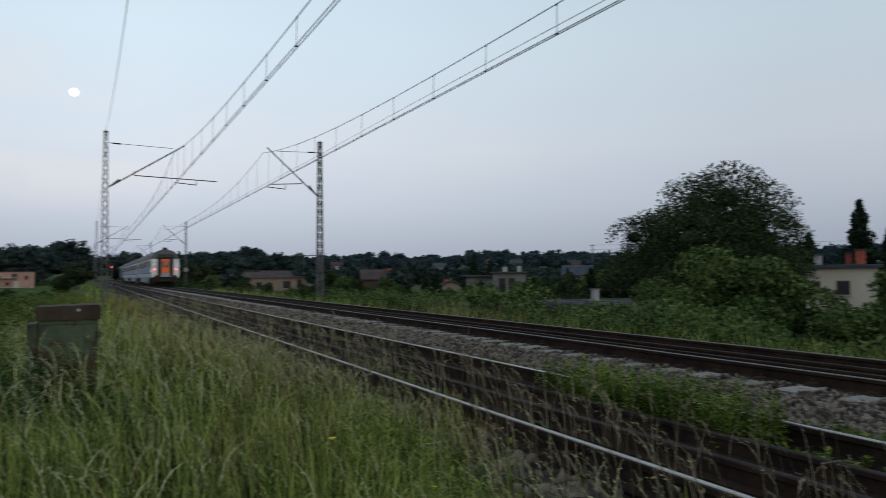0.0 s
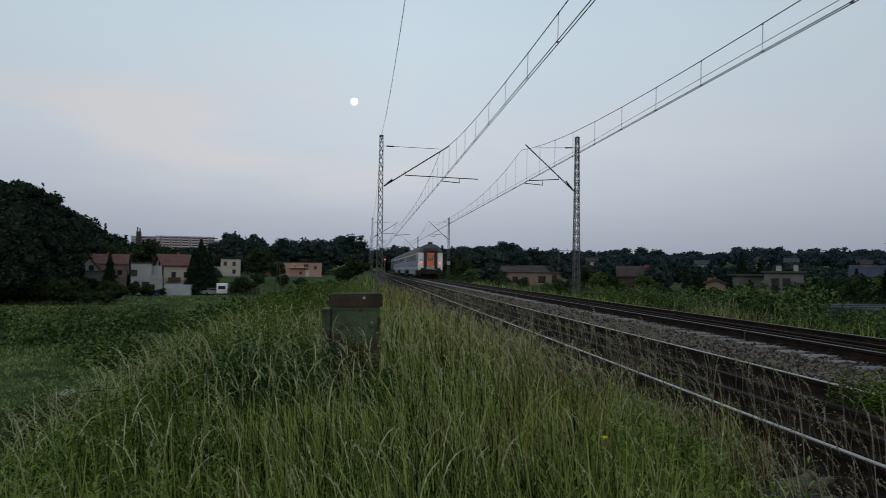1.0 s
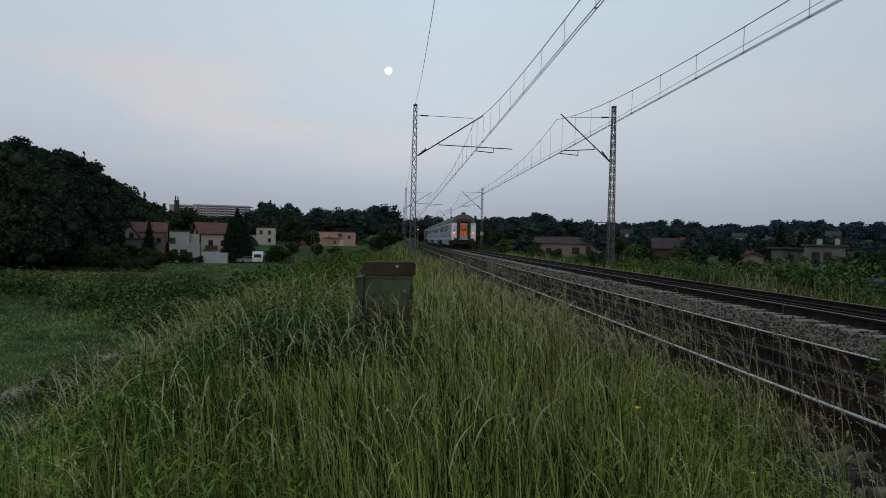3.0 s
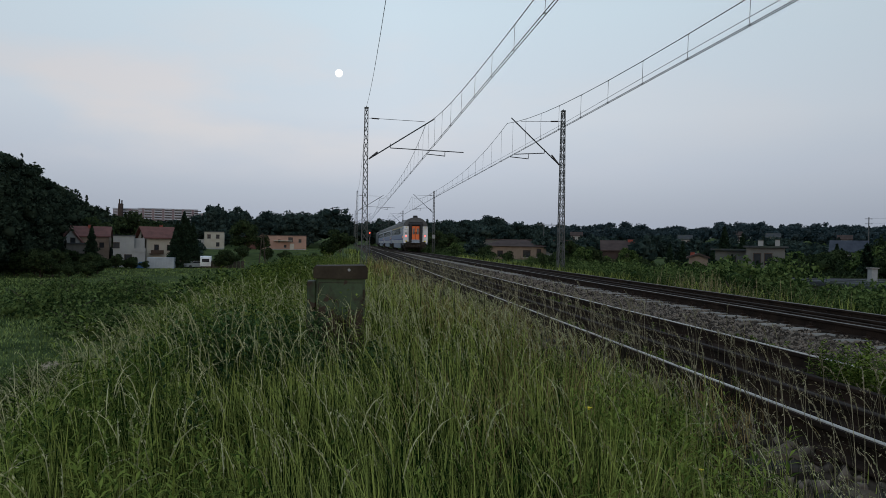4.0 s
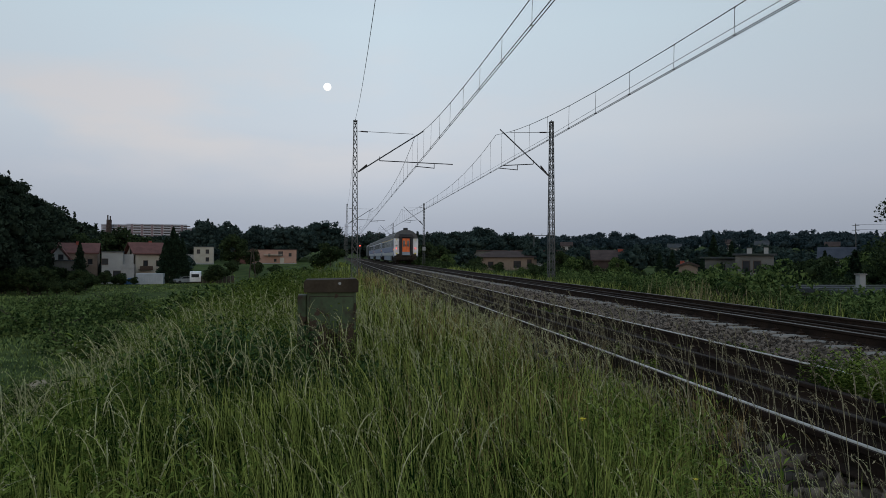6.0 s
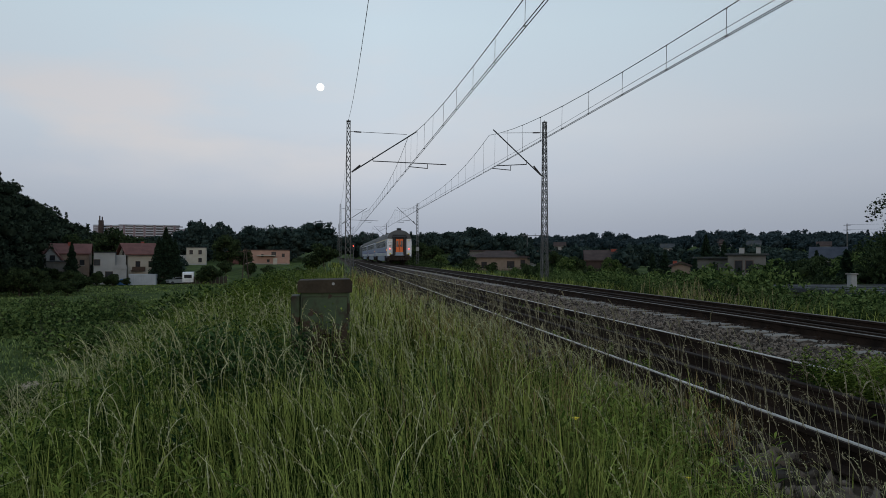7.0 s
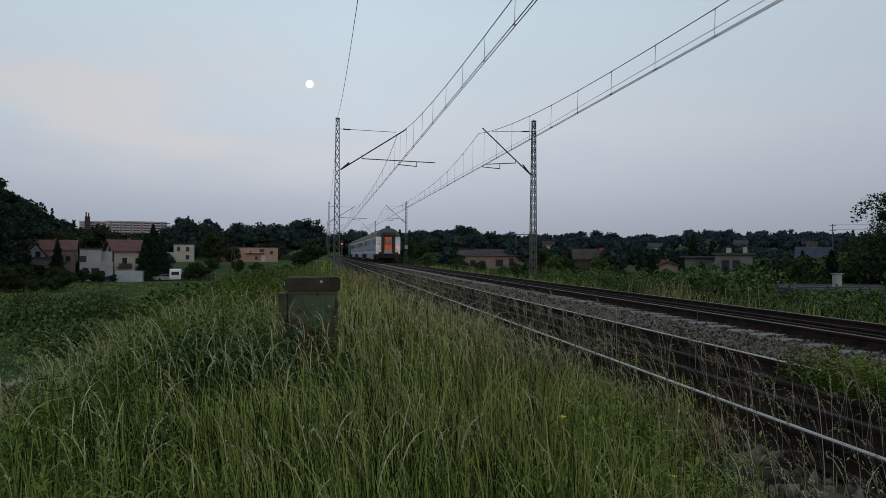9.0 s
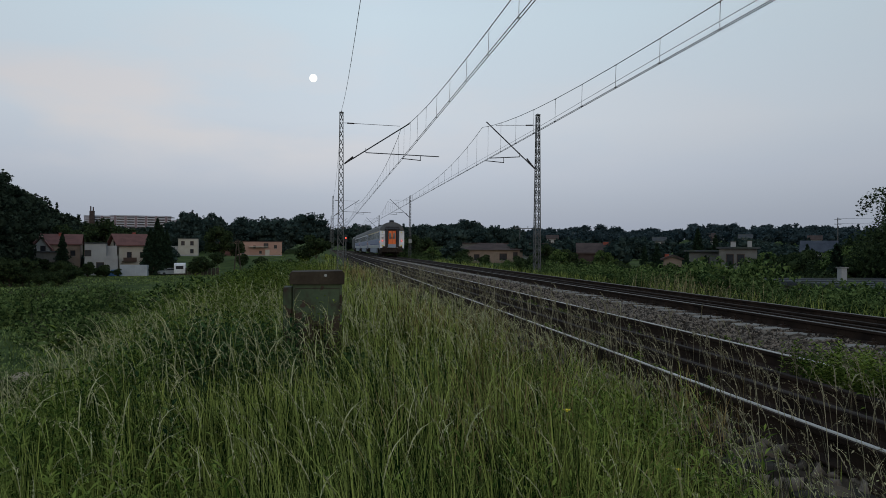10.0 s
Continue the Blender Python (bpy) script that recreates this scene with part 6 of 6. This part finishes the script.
ears("dry_stalks", [(p4, RNG.uniform(0.35, 0.78, len(p4)), 0.016, 0.35, 0.003), (p5, RNG.uniform(0.4, 0.8, len(p5)), 0.024, 0.3, 0.005)],
     M_STALK, M_STALK, "dry grey-brown grass stalks growing by the rails")


def leafy_plants(p, h, leaf, n_leaf, wide=0.2, plain=False):
    """Upright weeds with long pointed leaves all round the stem."""
    n = len(p)
    st = blades(p, h, np.full(n, 0.007) * (leaf / 0.09), RNG.uniform(0.02, 0.16, n))
    k = np.repeat(np.arange(n), n_leaf)
    t = np.tile(np.linspace(0.22, 1.0, n_leaf), n) + RNG.normal(0, 0.02, n * n_leaf)
    a = np.tile(np.arange(n_leaf) * 2.4, n) + RNG.uniform(0, 6.28, n)[k]
    up = 0.15 + 0.75 * t ** 2 + RNG.normal(0, 0.15, len(k))
    c = p[k].copy()
    c[:, 2] += h[k] * t
    g = np.stack([np.cos(a), np.sin(a), up], 1)
    g /= np.linalg.norm(g, axis=1)[:, None]
    s = np.stack([-np.sin(a), np.cos(a), np.zeros(len(a))], 1)
    L = (leaf * (1.15 - 0.55 * t) * RNG.uniform(0.75, 1.25, len(k)))[:, None]
    W = L * wide * 0.5
    dn = np.array((0, 0, -1.0))
    m = c + g * L * 0.5 + dn * L * 0.02
    tip = c + g * L + dn * L * 0.22
    v = np.stack([c, m - s * W, tip, m + s * W, m - np.array((0, 0, 1)) * W * 0.35], 1).reshape(-1, 3)
    o = (np.arange(len(k)) * 5)[:, None]
    T = np.concatenate([o + np.array(q) for q in ((0, 4, 1), (1, 4, 2), (0, 3, 4), (4, 3, 2))], 0)
    if plain:
        T = np.concatenate([o + np.array(q) for q in ((0, 2, 1), (0, 3, 2))], 0)
    return [st, (v, np.zeros((0, 4), int), T)]


def patch(n, x, y, sx, sy):
    px, py = RNG.normal(x, sx, n), RNG.normal(y, sy, n)
    k = (py > 1.5) & (np.hypot(px, py) > 1.7)
    px, py = px[k], py[k]
    return np.stack([px, py, land(px, py) - 0.02], 1)


ch = []
for n, x, y, sx, sy, lo, hi in ((170, -1.3, 6.9, 0.5, 0.8, 0.72, 0.98), (330, -1.9, 11, 0.7, 2.0, 0.8, 1.1), (220, -2.0, 17, 0.7, 2.5, 0.85, 1.15), (70, -0.2, 8.0, 0.5, 0.4, 0.5, 0.75),
                                (230, -1.8, 4.6, 0.5, 0.8, 0.5, 0.74), (80, 1.35, 3.3, 0.22, 0.5, 0.5, 0.68), (30, 1.65, 4.3, 0.18, 0.45, 0.45, 0.6), (30, 1.75, 5.4, 0.2, 0.6, 0.4, 0.55), (40, 0.75, 2.4, 0.3, 0.25, 0.5, 0.66),
                                (45, -0.8, 2.5, 0.5, 0.3, 0.5, 0.66), (40, 0.2, 4.2, 0.7, 0.7, 0.4, 0.6), (60, 0.6, 6.4, 0.5, 0.7, 0.45, 0.65), (170, -1.5, 3.3, 0.5, 0.45, 0.48, 0.68), (260, -1.2, 27, 0.9, 6, 0.6, 0.95)):
    p = off_box(patch(n, x, y, sx, sy), weeds=True)
    if len(p):
        ch += leafy_plants(p, RNG.uniform(lo, hi, len(p)), 0.092 if y < 10 else 0.12, 44 if y < 10 else 34, 0.18, plain=y > 10)
stuff("goldenrod", ch, M_WEED, "leafy green goldenrod weeds standing among the grass", "weeds")

ch = []
for n, x, y, sx, sy, lo, hi in ((230, -0.95, 5.9, 0.36, 0.4, 0.5, 0.78), (70, 0.45, 5.75, 0.3, 0.28, 0.3, 0.55), (50, -0.1, 5.8, 0.3, 0.2, 0.3, 0.5), (60, -1.9, 4.2, 0.5, 0.4, 0.4, 0.65)):
    p = off_box(patch(n, x, y, sx, sy), weeds=True)
    ch += leafy_plants(p, RNG.uniform(lo, hi, len(p)), 0.105, 34, 0.3)
stuff("nettles", ch, M_NETTLE, "dark green leafy nettles crowding round the cabinet", "weeds")

# a creeper before the cabinet
vp = np.stack([RNG.uniform(-0.2, 0.15, 7), RNG.uniform(6.42, 6.55, 7), np.full(7, -0.38)], 1)
stuff("creeper", leafy_plants(vp, RNG.uniform(0.6, 0.92, 7), 0.07, 16, 0.5), M_WEED, "thin leafy creeper in front of the cabinet", "weeds")

# low weeds between the near rails
ch = []
for n, x0, x1, y0, y1, lo, hi in ((440, 3.62, 4.10, 3.15, 5.4, 0.25, 0.5), (60, 3.65, 4.05, 1.9, 3.1, 0.08, 0.18), (60, 4.2, 4.6, 2.0, 3.2, 0.14, 0.26), (50, 2.7, 3.1, 5.5, 10, 0.1, 0.22), (70, 3.65, 4.0, 8, 16, 0.1, 0.2), (40, 4.4, 5.2, 7, 9, 0.05, 0.1)):
    x, y = RNG.uniform(x0, x1, n), RNG.uniform(y0, y1, n)
    ch += leafy_plants(np.stack([x, y, np.full(n, -0.25)], 1), RNG.uniform(lo, hi, n), 0.07, 30, 0.42)
stuff("track_weeds", ch, M_WEED, "low bright green leafy weeds between the rails", "weeds")

# weeds and grass on the far verge
ch = []
for n, x0, x1, y0, y1, lo, hi, lf in ((520, 9.3, 12.5, 7, 24, 0.5, 0.9, 0.16), (520, 9.4, 13, 20, 45, 0.45, 0.85, 0.2), (380, 9.6, 13, 42, 100, 0.5, 0.9, 0.32), (600, 12, 18, 9, 34, 0.8, 1.5, 0.24)):
    x, y = RNG.uniform(x0, x1, n), RNG.uniform(y0, y1, n)
    ch += leafy_plants(np.stack([x, y, land(x, y) - 0.02], 1), RNG.uniform(lo, hi, n), lf * 0.62, 34, 0.42, plain=True)
n = 420
x, y = RNG.uniform(11.8, 17.6, n), RNG.uniform(16.5, 23, n)
ch += leafy_plants(np.stack([x, y, land(x, y) - 0.02], 1), np.clip(RNG.normal(-0.28, 0.16, n) - land(x, y), 0.3, 2.4), 0.14, 44, 0.42, plain=True)
stuff("verge_weeds", ch, M_LEAF_B, "thick green weeds on the far verge of the railway", "weeds")
x, y = RNG.uniform(9.2, 15, 24000), 5 + 60 * RNG.random(24000) ** 1.3
vb = np.stack([x, y, land(x, y) - 0.02], 1)
stuff("verge_grass", [blades(vb, RNG.uniform(0.2, 0.6, 24000), 0.006 + 0.00045 * y, RNG.uniform(0.1, 0.6, 24000))], M_GRASS, "rough green grass on the far verge", "grass")
x, y = RNG.normal(10.8, 0.8, 900), RNG.normal(19, 2.2, 900)
vb = np.stack([x, y, land(x, y) - 0.02], 1)
stuff("pale_grass", [blades(vb, RNG.uniform(0.5, 0.95, 900), np.full(900, 0.010), RNG.uniform(0.1, 0.35, 900))], M_STRAW, "tuft of tall pale grass on the far verge", "grass")

# the meadow in the valley
n = 2600
y = RNG.uniform(5, 37, n)
x = -13.5 - 0.35 * np.sin(y * 0.13) - 0.03 * (y - 23) + RNG.choice([-1, 1], n) * RNG.normal(0.72, 0.16, n)
stuff("path_edge_grass", [blades(np.stack([x, y, land(x, y) - 0.02], 1), RNG.uniform(0.12, 0.42, n), np.full(n, 0.03), RNG.uniform(0.2, 0.7, n))], M_FIELDGRASS, "grass tufts overhanging the dirt path", "grass")
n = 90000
# distance and bearing counted from where the camera stands
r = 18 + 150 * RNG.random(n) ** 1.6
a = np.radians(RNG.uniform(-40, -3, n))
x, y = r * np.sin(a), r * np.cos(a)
mid = -13.5 - 0.03 * (y - 23)
k = (x < -9.5) & ((np.abs(x - mid) > 0.75) | (y > 36)) & (RNG.random(n) < 0.25 + 0.75 * patchy(x, y, 0.16, 1.0))
x, y, r = x[k], y[k], r[k]
fb = np.stack([x, y, land(x, y) - 0.03], 1)
tall = 0.22 + 0.55 * patchy(x, y, 0.11, 3.0) ** 2
stuff("field_grass", [blades(fb, 0.62 * tall * RNG.uniform(0.5, 1.2, len(x)), 0.010 + 0.0011 * r, RNG.uniform(0.2, 0.8, len(x)))], M_FIELDGRASS, "uneven rank grass of a wet meadow", "grass")
ch = []
n = 2600
x, y = RNG.uniform(-70, -15, n), 20 + 120 * RNG.random(n) ** 1.4
k = (np.degrees(np.arctan2(x, y)) > -40) & (patchy(x, y, 0.22, 5.0) > 0.62)
x, y = x[k], y[k]
ch += leafy_plants(np.stack([x, y, land(x, y) - 0.02], 1), RNG.uniform(0.25, 0.6, len(x)), 0.22, 24, 0.4, plain=True)
x, y = RNG.uniform(-60, -16, 260), RNG.normal(66, 3.5, 260)
ch += leafy_plants(np.stack([x, y, land(x, y) - 0.02], 1), RNG.uniform(0.7, 1.3, 260), 0.32, 34, 0.4, plain=True)
x, y = RNG.uniform(-13, -8.2, 260), RNG.uniform(12, 34, 260)
ch += leafy_plants(np.stack([x, y, land(x, y) - 0.02], 1), RNG.uniform(0.4, 0.9, 260), 0.2, 30, 0.4, plain=True)
stuff("field_weeds", ch, M_LEAF_B, "dark clumps of leafy weeds in the meadow", "weeds")


# stones by the near rail
def rock(x, y, s, mat, label, seed):
    r = random.Random(seed)
    b = bmesh.new()
    bmesh.ops.create_icosphere(b, subdivisions=2, radius=s)
    for v in b.verts:
        k = 1 + 0.35 * noise.noise(v.co / s * 1.2 + Vector((seed, 0, 0)))
        v.co = Vector((v.co.x * k * 1.25, v.co.y * k, v.co.z * k * 0.55))
    me = bpy.data.meshes.new("stone")
    b.to_mesh(me)
    b.free()
    me.materials.append(mat)
    ob = tagged(new("stone", me), label, "stone", group="stones by the rail")
    ob.matrix_basis = pose(x, y, -0.23 + s * 0.2, r.uniform(-10, 10), r.uniform(-10, 10), r.uniform(0, 360))


M_FIELDSTONE = surf("stone_brown_grey", (0.06, 0.046, 0.032), (0.14, 0.11, 0.078), 5, 0.9, bump=0.01, fine=30)
M_OCHRE = surf("stone_ochre", (0.16, 0.085, 0.04), (0.27, 0.15, 0.075), 6, 0.9, bump=0.01, fine=30)
for i, (x, y, s) in enumerate(((2.33, 3.75, 0.13), (2.36, 3.05, 0.12), (2.35, 4.5, 0.11), (2.38, 5.3, 0.1), (2.3, 6.2, 0.12))):
    rock(x, y, s * 0.85, M_FIELDSTONE, "weathered grey stone lying beside the rail", i)
rock(2.35, 2.45, 0.085, M_OCHRE, "rounded ochre stone lying beside the rail", 9)


# yellow flowers
def flower(x, y, z, s):
    f = thing("yellow_flower", "single bright yellow wildflower on a thin green stem", "flower", (x, y, float(land(x, y))))
    top = z - float(land(x, y))
    part("stem", Shape().path([(0, 0, 0), (0.01, 0.01, top * 0.6), (0, 0, top)], 0.0025, 5), M_WEED, f)
    for i in range(5):
        a = i * 1.2566
        c, sn = math.cos(a), math.sin(a)
        part("petal", Shape().add([(0, 0, top), (c * s * .6 - sn * s * .35, sn * s * .6 + c * s * .35, top + s * .3), (c * s, sn * s, top + s * .25), (c * s * .6 + sn * s * .35, sn * s * .6 - c * s * .35, top + s * .3)], [(0, 1, 2), (0, 2, 3)]), M_YELLOW, f)
    part("flower_centre", Shape().tube((0, 0, top - 0.004), (0, 0, top + s * .22), s * .22, s * .12, 8), M_YELLOW, f)


flower(1.06, 3.13, 0.22, 0.02)
flower(1.62, 7.2, 0.10, 0.016)
flower(1.3, 2.55, 0.12, 0.012)
